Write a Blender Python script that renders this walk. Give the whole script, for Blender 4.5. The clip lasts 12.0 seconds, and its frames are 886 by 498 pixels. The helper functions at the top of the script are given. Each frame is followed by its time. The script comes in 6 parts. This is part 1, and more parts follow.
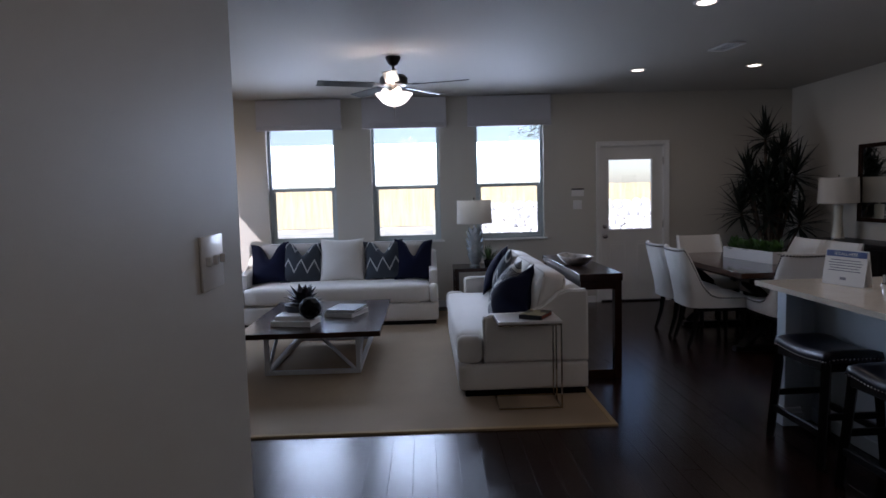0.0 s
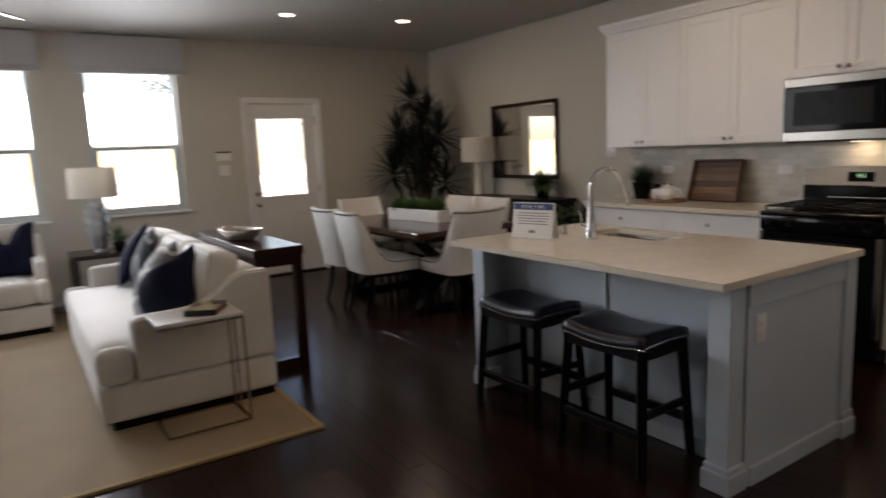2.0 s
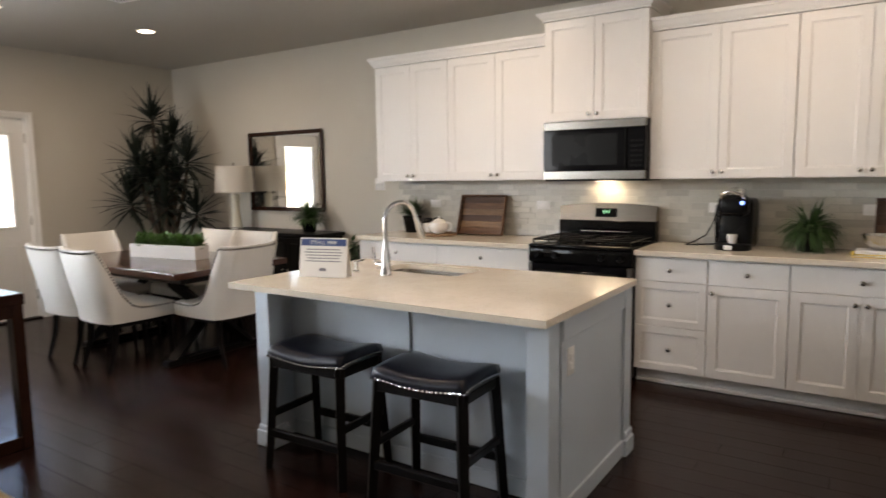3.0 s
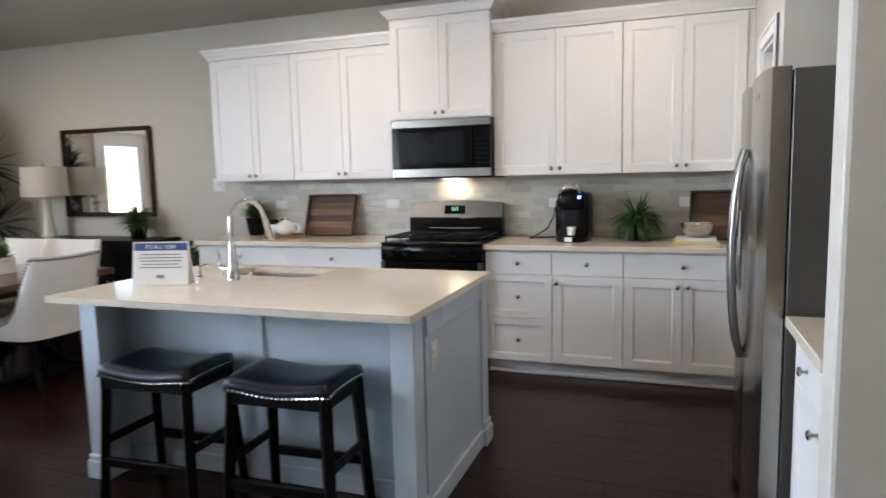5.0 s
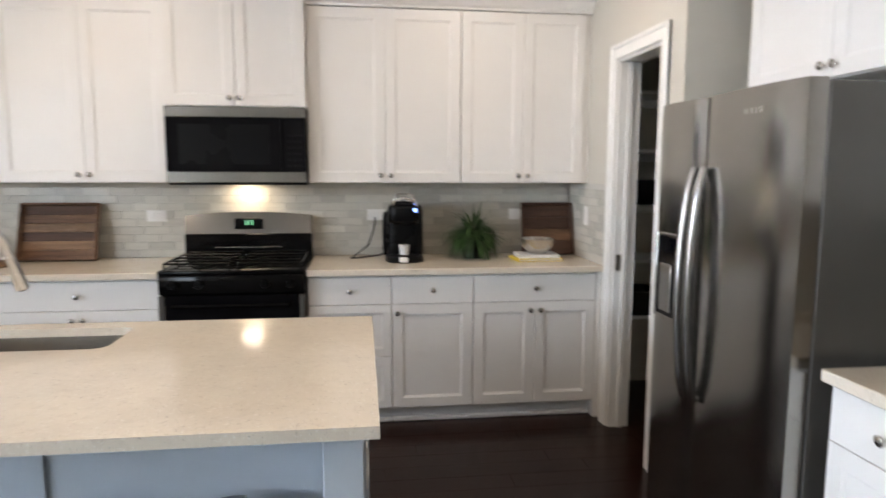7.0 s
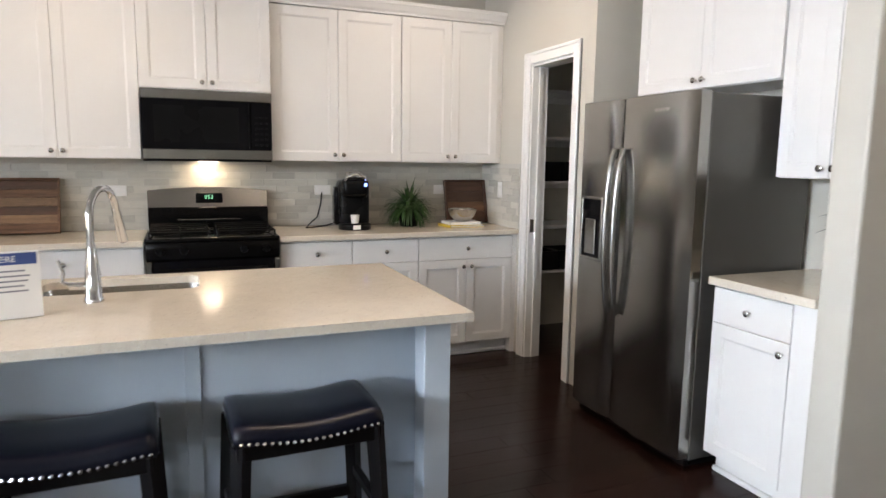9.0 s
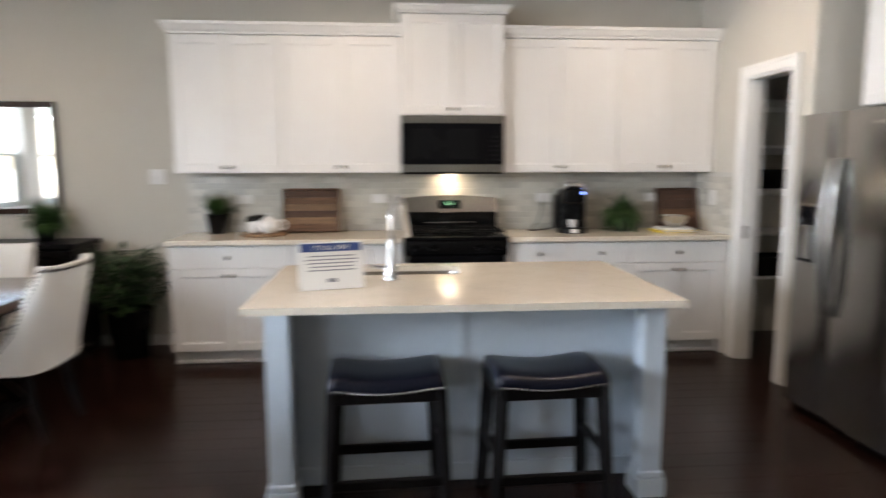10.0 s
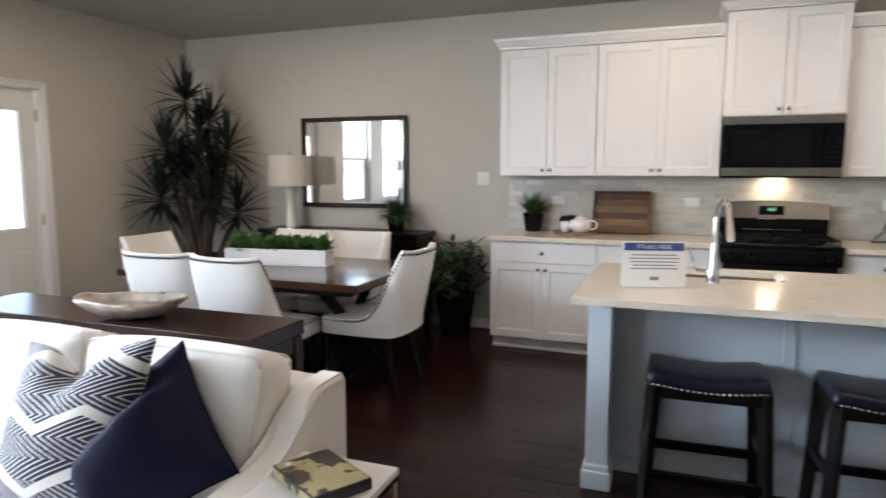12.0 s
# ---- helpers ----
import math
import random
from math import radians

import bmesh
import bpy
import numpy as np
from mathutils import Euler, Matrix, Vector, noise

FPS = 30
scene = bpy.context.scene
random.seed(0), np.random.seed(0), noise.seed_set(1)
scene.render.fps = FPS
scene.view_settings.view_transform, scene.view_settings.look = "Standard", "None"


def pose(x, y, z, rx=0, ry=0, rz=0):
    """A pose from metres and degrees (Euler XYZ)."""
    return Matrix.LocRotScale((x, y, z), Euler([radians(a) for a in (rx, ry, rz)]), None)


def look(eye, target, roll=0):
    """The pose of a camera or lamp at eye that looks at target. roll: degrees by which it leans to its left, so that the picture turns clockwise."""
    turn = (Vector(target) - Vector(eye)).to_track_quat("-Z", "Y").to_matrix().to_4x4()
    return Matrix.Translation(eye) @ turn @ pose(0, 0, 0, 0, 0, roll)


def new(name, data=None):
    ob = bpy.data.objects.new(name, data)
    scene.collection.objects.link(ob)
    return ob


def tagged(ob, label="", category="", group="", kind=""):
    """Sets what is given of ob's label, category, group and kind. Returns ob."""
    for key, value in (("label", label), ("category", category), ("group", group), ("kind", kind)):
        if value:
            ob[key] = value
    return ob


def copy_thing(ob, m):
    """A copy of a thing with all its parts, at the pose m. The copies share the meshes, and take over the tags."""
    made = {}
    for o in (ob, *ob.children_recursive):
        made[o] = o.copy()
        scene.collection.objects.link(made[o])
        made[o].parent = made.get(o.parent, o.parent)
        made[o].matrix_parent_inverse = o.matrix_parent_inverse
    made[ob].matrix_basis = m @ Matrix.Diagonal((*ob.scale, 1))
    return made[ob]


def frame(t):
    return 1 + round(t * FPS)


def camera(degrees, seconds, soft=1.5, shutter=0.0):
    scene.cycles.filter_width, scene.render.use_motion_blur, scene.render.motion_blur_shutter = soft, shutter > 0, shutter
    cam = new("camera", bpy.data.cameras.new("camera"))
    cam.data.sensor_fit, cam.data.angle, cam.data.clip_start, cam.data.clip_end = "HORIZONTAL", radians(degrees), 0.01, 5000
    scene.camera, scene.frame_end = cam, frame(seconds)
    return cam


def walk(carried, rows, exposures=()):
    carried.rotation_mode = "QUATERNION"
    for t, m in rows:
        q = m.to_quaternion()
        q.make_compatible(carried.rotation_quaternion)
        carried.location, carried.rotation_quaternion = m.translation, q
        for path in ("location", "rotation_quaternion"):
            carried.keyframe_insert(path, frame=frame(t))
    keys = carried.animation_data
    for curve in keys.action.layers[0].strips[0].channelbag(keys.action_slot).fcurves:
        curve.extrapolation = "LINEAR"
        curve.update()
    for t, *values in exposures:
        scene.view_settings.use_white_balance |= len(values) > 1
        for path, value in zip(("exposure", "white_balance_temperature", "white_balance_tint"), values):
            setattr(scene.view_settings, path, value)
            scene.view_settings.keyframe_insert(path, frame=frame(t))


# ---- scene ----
cam = camera(69.0, 12.0, soft=1.5, shutter=0.5)

PATH = [
    (0, (2.945, -4.852, 1.482), (0.953, -4.798, 1.313), -1.5),
    (0.5, (2.934, -4.891, 1.463), (0.95, -4.771, 1.247), -0.9),
    (1, (2.813, -4.897, 1.446), (0.854, -4.615, 1.16), -1.3),
    (1.5, (2.462, -4.869, 1.435), (0.61, -4.145, 1.222), -1.2),
    (2, (2.082, -4.894, 1.417), (0.432, -3.805, 1.115), -2.5),
    (2.5, (1.777, -4.878, 1.403), (0.42, -3.434, 1.134), -0.8),
    (3, (1.678, -4.883, 1.416), (0.579, -3.227, 1.19), -0.8),
    (4.8, (1.639, -4.905, 1.396), (0.872, -3.07, 1.183), -1.7),
    (5, (1.594, -4.856, 1.383), (0.926, -2.984, 1.157), -1.3),
    (5.5, (1.403, -4.6, 1.388), (0.86, -2.689, 1.159), 0.1),
    (6, (1.113, -4.382, 1.413), (0.862, -2.412, 1.177), -0.2),
    (6.5, (0.868, -4.223, 1.424), (0.827, -2.232, 1.234), 0.4),
    (7, (0.688, -4.149, 1.451), (0.936, -2.179, 1.207), 0.2),
    (7.5, (0.467, -4.131, 1.435), (1.04, -2.242, 1.115), -2.1),
    (7.7, (0.364, -4.174, 1.462), (0.958, -2.285, 1.183), -1.2),
    (9.3, (-0.268, -4.837, 1.387), (0.488, -3.006, 1.116), 0.8),
    (9.5, (-0.329, -4.942, 1.404), (0.366, -3.083, 1.158), 0.3),
    (10, (-0.463, -5.227, 1.427), (-0.305, -3.25, 1.17), -0.1),
    (10.5, (-0.497, -5.39, 1.427), (-0.814, -3.433, 1.165), 1.7),
    (11, (-0.517, -5.433, 1.43), (-0.821, -3.47, 1.201), 0.2),
    (11.5, (-0.595, -5.484, 1.446), (-1.043, -3.55, 1.2), 0.6),
    (12, (-0.601, -5.471, 1.425), (-1.301, -3.614, 1.179), 0.0),
]
walk(cam, [(t, look(eye, target, roll)) for t, eye, target, roll in PATH],
     exposures=[(0.0, 0.24, 5780, 24), (1.0, 0.38, 6600, 22), (2.0, 1.25, 7300, 23), (2.5, 1.85, 7500, 23), (3.2, 2.42, 7100, 19), (5.5, 2.45, 6150, 17), (6.7, 2.42, 6800, 18), (7.5, 2.44, 6200, 16), (9.3, 2.45, 6750, 18), (12.0, 2.4, 6550, 18)])

# ---- world, sun and large lights ----
WORLD = bpy.data.worlds.new("world")
scene.world = WORLD
WORLD.use_nodes = True
_wn, _wl = WORLD.node_tree.nodes, WORLD.node_tree.links
_sky = _wn.new("ShaderNodeTexSky")
_sky.sky_type, _sky.sun_disc = "NISHITA", False
_sky.sun_elevation, _sky.sun_rotation = radians(40), radians(130)
_wl.new(_sky.outputs[0], _wn["Background"].inputs[0])
_wn["Background"].inputs[1].default_value = 0.15

_sun = new("sun", bpy.data.lights.new("sun", "SUN"))
_sun.data.energy, _sun.data.angle, _sun.data.color = 5.0, radians(0.5), (1, 0.96, 0.9)
_sun.matrix_world = look((9, -8, 10), (0, 0, 0))


def window_lamp(m, width, height, watts):
    """Sky light that stands in a window's opening; m looks into the room."""
    lamp = new("window_light", bpy.data.lights.new("window_light", "AREA"))
    lamp.data.shape, lamp.data.size, lamp.data.size_y = "RECTANGLE", width, height
    lamp.data.energy, lamp.data.color, lamp.data.spread = watts, (0.72, 0.87, 1.0), radians(100)
    lamp.matrix_world = m
    return lamp


def ceiling_lamp(x, y, watts, size=0.11, z=2.715):
    lamp = new("downlight_lamp", bpy.data.lights.new("downlight_lamp", "AREA"))
    lamp.data.shape, lamp.data.size, lamp.data.energy, lamp.data.color = "DISK", size, watts, (1, 0.84, 0.66)
    lamp.location = (x, y, z)
    return lamp


WINDOWS = [(-4.175, -3.28), (-5.52, -4.64), (-6.865, -5.985)]
for _y0, _y1 in WINDOWS:
    window_lamp(look((-5.645, (_y0 + _y1) / 2, 1.99), (0, (_y0 + _y1) / 2, 1.1)), _y1 - _y0 - 0.08, 0.74, 10.0)
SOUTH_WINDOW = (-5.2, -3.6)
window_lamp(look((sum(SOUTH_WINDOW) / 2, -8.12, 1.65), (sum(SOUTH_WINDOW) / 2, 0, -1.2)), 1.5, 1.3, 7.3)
# The last entry is unseen, added to throw warm light on the entry wall.
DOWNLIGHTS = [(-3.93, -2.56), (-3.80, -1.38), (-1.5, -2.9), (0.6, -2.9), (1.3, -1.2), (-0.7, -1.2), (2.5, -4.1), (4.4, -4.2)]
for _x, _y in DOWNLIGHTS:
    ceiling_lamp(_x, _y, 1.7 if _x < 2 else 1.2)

# ---- materials ----


def ramp2(nodes, c0, c1, p0=0.3, p1=0.7):
    r = nodes.new("ShaderNodeValToRGB")
    r.color_ramp.elements[0].color, r.color_ramp.elements[1].color = (*c0, 1), (*c1, 1)
    r.color_ramp.elements[0].position, r.color_ramp.elements[1].position = p0, p1
    return r


def material(name, color, rough=0.6, metal=0.0, vary=0.06, scale=3.0, fine=120.0, bump=0.05, stretch=(1, 1, 1), spec=0.5,
             rough_vary=0.08, random_tone=0.0, island=False, sheen=0.0, coat=0.0):
    """Paint, cloth, metal or wood: a colour that drifts at a large and a small scale, with fine relief."""
    m = bpy.data.materials.new(name)
    m.use_nodes = True
    n, l = m.node_tree.nodes, m.node_tree.links
    b = n["Principled BSDF"]
    b.inputs["Metallic"].default_value = metal
    b.inputs["Specular IOR Level"].default_value = spec
    if sheen:
        b.inputs["Sheen Weight"].default_value = sheen
    if coat:
        b.inputs["Coat Weight"].default_value, b.inputs["Coat Roughness"].default_value = coat, 0.12
    tc, mp = n.new("ShaderNodeTexCoord"), n.new("ShaderNodeMapping")
    mp.inputs["Scale"].default_value = stretch
    l.new(tc.outputs["Object"], mp.inputs[0])
    big, small = n.new("ShaderNodeTexNoise"), n.new("ShaderNodeTexNoise")
    big.inputs["Scale"].default_value, big.inputs["Detail"].default_value = scale, 4
    small.inputs["Scale"].default_value, small.inputs["Detail"].default_value = fine, 3
    l.new(mp.outputs[0], big.inputs["Vector"])
    l.new(mp.outputs[0], small.inputs["Vector"])
    add = n.new("ShaderNodeMath")
    add.operation = "MULTIPLY_ADD"
    add.inputs[1].default_value = 0.4
    l.new(small.outputs[0], add.inputs[0])
    l.new(big.outputs[0], add.inputs[2])
    c0 = [max(0, c * (1 - vary)) for c in color]
    c1 = [min(1, c * (1 + vary)) for c in color]
    r = ramp2(n, c0, c1, 0.45, 0.95)
    l.new(add.outputs[0], r.inputs[0])
    out = r.outputs[0]
    if random_tone:
        hsv = n.new("ShaderNodeHueSaturation")
        mr = n.new("ShaderNodeMapRange")
        mr.inputs["To Min"].default_value, mr.inputs["To Max"].default_value = 1 - random_tone, 1 + random_tone
        if island:
            g = n.new("ShaderNodeNewGeometry")
            l.new(g.outputs["Random Per Island"], mr.inputs["Value"])
        else:
            g = n.new("ShaderNodeObjectInfo")
            l.new(g.outputs["Random"], mr.inputs["Value"])
        l.new(mr.outputs[0], hsv.inputs["Value"])
        l.new(out, hsv.inputs["Color"])
        out = hsv.outputs[0]
    l.new(out, b.inputs["Base Color"])
    rr = n.new("ShaderNodeMapRange")
    rr.inputs["To Min"].default_value, rr.inputs["To Max"].default_value = max(0.02, rough - rough_vary), min(1, rough + rough_vary)
    l.new(big.outputs[0], rr.inputs["Value"])
    l.new(rr.outputs[0], b.inputs["Roughness"])
    if bump:
        bp = n.new("ShaderNodeBump")
        bp.inputs["Strength"].default_value, bp.inputs["Distance"].default_value = bump, 0.003
        l.new(add.outputs[0], bp.inputs["Height"])
        l.new(bp.outputs[0], b.inputs["Normal"])
    return m


def glow(name, color, strength):
    m = bpy.data.materials.new(name)
    m.use_nodes = True
    b = m.node_tree.nodes["Principled BSDF"]
    b.inputs["Base Color"].default_value = (0.8, 0.8, 0.8, 1)
    b.inputs["Emission Color"].default_value, b.inputs["Emission Strength"].default_value = (*color, 1), strength
    return m


def glass(name, rough=0.0, tint=(1, 1, 1)):
    m = bpy.data.materials.new(name)
    m.use_nodes = True
    b = m.node_tree.nodes["Principled BSDF"]
    b.inputs["Base Color"].default_value = (*tint, 1)
    b.inputs["Transmission Weight"].default_value, b.inputs["Roughness"].default_value, b.inputs["IOR"].default_value = 1, rough, 1.45
    return m


WALL = material("greige_wall_paint", (0.56, 0.53, 0.465), 0.55, vary=0.02, scale=0.7, fine=220, bump=0.12)
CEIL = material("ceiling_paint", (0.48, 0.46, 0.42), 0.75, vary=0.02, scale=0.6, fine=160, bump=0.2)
TRIM = material("white_trim_paint", (0.80, 0.79, 0.76), 0.35, vary=0.015, fine=80, bump=0.02)
CAB = material("white_cabinet_paint", (0.80, 0.785, 0.76), 0.32, vary=0.015, scale=2, fine=60, bump=0.02)
ISLE = material("grey_island_paint", (0.55, 0.61, 0.67), 0.4, vary=0.02, fine=80, bump=0.02)
PLANK = material("dark_walnut_plank", (0.018, 0.0068, 0.005), 0.25, vary=0.25, scale=2.2, fine=22, bump=0.05, stretch=(0.4, 6, 1), random_tone=0.30, rough_vary=0.05, spec=0.22)
PLANK_FAR = material("dark_walnut_plank_joined", (0.018, 0.0068, 0.005), 0.25, vary=0.25, scale=2.2, fine=22, bump=0.05, stretch=(0.4, 6, 1), random_tone=0.30, island=True, rough_vary=0.05, spec=0.22)
GAP = material("plank_gap", (0.006, 0.004, 0.003), 0.8)
STEEL = material("brushed_steel", (0.33, 0.318, 0.30), 0.2, 1.0, vary=0.03, scale=0.8, fine=90, bump=0.012, stretch=(9, 9, 0.15), rough_vary=0.015)
STEEL_H = material("brushed_steel_level", (0.50, 0.485, 0.46), 0.27, 1.0, vary=0.02, scale=0.8, fine=90, bump=0.012, stretch=(0.15, 9, 9), rough_vary=0.015)
STEEL_DIM = material("dark_brushed_steel_level", (0.33, 0.32, 0.30), 0.25, 1.0, vary=0.02, scale=0.8, fine=90, bump=0.012, stretch=(0.15, 9, 9), rough_vary=0.015)
CHROME = material("chrome", (0.75, 0.75, 0.76), 0.08, 1.0, vary=0.01, rough_vary=0.03, bump=0)
NICKEL = material("satin_nickel", (0.55, 0.53, 0.50), 0.25, 1.0, vary=0.02, bump=0)
FRIDGE_SIDE = material("grey_textured_steel_side", (0.10, 0.094, 0.085), 0.38, 0.3, vary=0.05, fine=300, bump=0.06)
BLACK = material("black_enamel", (0.004, 0.004, 0.0042), 0.12, vary=0.1, bump=0, spec=0.16)
BLACK_GLASS = material("black_glass", (0.004, 0.004, 0.005), 0.07, vary=0.05, bump=0, rough_vary=0.02, spec=0.12)
IRON = material("cast_iron", (0.005, 0.005, 0.005), 0.2, 0.0, spec=0.4, vary=0.2, fine=200, bump=0.2)
BLACK_PLASTIC = material("black_plastic", (0.0042, 0.0045, 0.005), 0.28, vary=0.1, bump=0.02, spec=0.14)
ESPRESSO = material("espresso_stained_wood", (0.026, 0.0105, 0.0065), 0.2, spec=0.28, vary=0.2, scale=2, fine=30, bump=0.01, stretch=(0.6, 6, 6), rough_vary=0.03)
WALNUT = material("red_brown_table_wood", (0.050, 0.018, 0.009), 0.15, vary=0.3, scale=2.5, fine=35, bump=0.02, stretch=(0.5, 7, 7), rough_vary=0.04)
BLACK_WOOD = material("black_stained_wood", (0.004, 0.0033, 0.0033), 0.35, spec=0.18, vary=0.2, fine=60, bump=0.05, stretch=(1, 1, 0.3))
LEATHER = material("navy_black_leather", (0.0040, 0.0052, 0.0125), 0.32, spec=0.32, vary=0.15, scale=6, fine=260, bump=0.25, rough_vary=0.06)
SOFA = material("cream_linen", (0.74, 0.71, 0.66), 0.9, vary=0.03, scale=2.5, fine=420, bump=0.35, sheen=0.2)
PIPING = material("cream_piping", (0.62, 0.58, 0.53), 0.9, vary=0.03, fine=300, bump=0.2)
CHAIR = material("ivory_leather", (0.82, 0.80, 0.75), 0.5, vary=0.03, scale=3, fine=260, bump=0.15)
NAVY = material("navy_velvet_cloth", (0.0036, 0.0058, 0.026), 0.75, vary=0.2, scale=5, fine=400, bump=0.3, sheen=0.02, spec=0.18)
RUG = material("sand_rug", (0.32, 0.24, 0.155), 0.95, vary=0.1, scale=2, fine=260, bump=0.8)
RUG_EDGE = material("rug_binding", (0.40, 0.29, 0.15), 0.9, vary=0.1, fine=200, bump=0.4)
WHITE = material("white_glaze", (0.82, 0.81, 0.79), 0.2, vary=0.02, bump=0)
PLATE = material("white_plastic_plate", (0.80, 0.79, 0.77), 0.3, vary=0.01, bump=0)
GROUT = material("grey_grout", (0.52, 0.51, 0.47), 0.9, vary=0.05)
TILE = material("grey_green_glazed_tile", (0.56, 0.54, 0.48), 0.25, vary=0.10, scale=9, fine=50, bump=0.06, stretch=(0.6, 1, 2.5), random_tone=0.15)
SHADE_CLOTH = material("pale_shade_cloth", (0.56, 0.55, 0.58), 0.9, vary=0.03, fine=400, bump=0.3)
MIRROR = material("mirror_silver", (0.88, 0.89, 0.88), 0.02, 1.0, vary=0.0, rough_vary=0.005, bump=0)
GLASS = glass("window_glass")
LEAF = material("green_leaf", (0.032, 0.080, 0.018), 0.45, vary=0.4, scale=8, random_tone=0.35, island=True)
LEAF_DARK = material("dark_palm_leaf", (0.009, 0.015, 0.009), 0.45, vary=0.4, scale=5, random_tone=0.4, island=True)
SOIL = material("soil", (0.03, 0.02, 0.014), 0.95, vary=0.4, fine=80, bump=0.8)
BARK = material("palm_bark", (0.10, 0.07, 0.05), 0.9, vary=0.4, scale=12, bump=0.6)
BULB = glow("lit_bulb", (1, 0.86, 0.66), 3)
GRASS_M = material("pale_lawn", (0.62, 0.62, 0.52), 0.95, vary=0.35, scale=0.8, fine=30, bump=0.6)
FENCE_M = material("cedar_fence", (0.72, 0.58, 0.34), 0.8, vary=0.25, scale=2, fine=30, bump=0.2, stretch=(3, 3, 0.3), random_tone=0.12)
ROCK_M = material("pale_stone", (0.66, 0.65, 0.62), 0.9, vary=0.3, scale=3, fine=30, bump=0.6, random_tone=0.3, island=True)


def counter_stone():
    """Cream quartz: a mottled ground, wisps of grey brown, sparse dark flecks and pale grains."""
    m = material("cream_quartz", (0.73, 0.66, 0.55), 0.11, vary=0.05, scale=7, fine=60, bump=0.0, rough_vary=0.03)
    n, l = m.node_tree.nodes, m.node_tree.links
    b = n["Principled BSDF"]
    out = b.inputs["Base Color"].links[0].from_socket
    tc = n.new("ShaderNodeTexCoord")
    for scale, detail, rough, lo, hi, tone, weight in ((30, 7, 0.75, 0.54, 0.66, (0.56, 0.49, 0.40), 0.4), (95, 8, 0.8, 0.59, 0.64, (0.28, 0.235, 0.18), 0.75), (120, 3, 0.6, 0.60, 0.66, (0.86, 0.82, 0.74), 0.6)):
        v = n.new("ShaderNodeTexNoise")
        v.inputs["Scale"].default_value, v.inputs["Detail"].default_value, v.inputs["Roughness"].default_value = scale, detail, rough
        l.new(tc.outputs["Object"], v.inputs["Vector"])
        r = ramp2(n, (0, 0, 0), (weight,) * 3, lo, hi)
        l.new(v.outputs[0], r.inputs[0])
        mx = n.new("ShaderNodeMix")
        mx.data_type = "RGBA"
        mx.inputs[7].default_value = (*tone, 1)
        l.new(r.outputs[0], mx.inputs[0])
        l.new(out, mx.inputs[6])
        out = mx.outputs[2]
    l.new(out, b.inputs["Base Color"])
    return m


COUNTER = counter_stone()

# ---- builders ----


def box(bm, x0, x1, y0, y1, z0, z1, bevel=0.0, seg=1):
    """Adds a box, with its edges rounded by bevel."""
    vs = [bm.verts.new((x, y, z)) for x in (x0, x1) for y in (y0, y1) for z in (z0, z1)]
    fs = [bm.faces.new([vs[i] for i in f]) for f in ((0, 1, 3, 2), (4, 6, 7, 5), (0, 4, 5, 1), (2, 3, 7, 6), (0, 2, 6, 4), (1, 5, 7, 3))]
    if bevel:
        es = list({e for f in fs for e in f.edges})
        bmesh.ops.bevel(bm, geom=es, offset=bevel, segments=seg, profile=0.5, affect="EDGES")
    return bm


def one_box(*a, **k):
    return box(bmesh.new(), *a, **k)


def tube(bm, points, radius, sides=10, cap=True):
    """Sweeps a circle of one or of many radii along points."""
    pts = [Vector(p) for p in points]
    rad = radius if isinstance(radius, (list, tuple)) else [radius] * len(pts)
    rings, up = [], None
    for i, p in enumerate(pts):
        d = (pts[min(i + 1, len(pts) - 1)] - pts[max(i - 1, 0)]).normalized()
        if up is None:
            up = Vector((0, 0, 1)) if abs(d.z) < 0.9 else Vector((1, 0, 0))
        a = d.cross(up).normalized()
        b = a.cross(d).normalized()
        up = b
        rings.append([bm.verts.new(p + (a * math.cos(w) + b * math.sin(w)) * rad[i]) for w in [2 * math.pi * k / sides for k in range(sides)]])
    for r0, r1 in zip(rings, rings[1:]):
        for k in range(sides):
            bm.faces.new((r0[k], r0[(k + 1) % sides], r1[(k + 1) % sides], r1[k]))
    if cap:
        bm.faces.new(rings[0][::-1])
        bm.faces.new(rings[-1])
    return bm


def lathe(bm, profile, sides=24, at=(0, 0, 0), squash=(1, 1)):
    """Turns a profile of (radius, height) round the z axis; closes the ends."""
    rings = []
    for r, z in profile:
        rings.append([bm.verts.new((at[0] + max(r, 1e-4) * math.cos(w) * squash[0], at[1] + max(r, 1e-4) * math.sin(w) * squash[1], at[2] + z))
                      for w in [2 * math.pi * k / sides for k in range(sides)]])
    for r0, r1 in zip(rings, rings[1:]):
        for k in range(sides):
            bm.faces.new((r0[k], r0[(k + 1) % sides], r1[(k + 1) % sides], r1[k]))
    bm.faces.new(rings[0][::-1])
    bm.faces.new(rings[-1])
    return bm


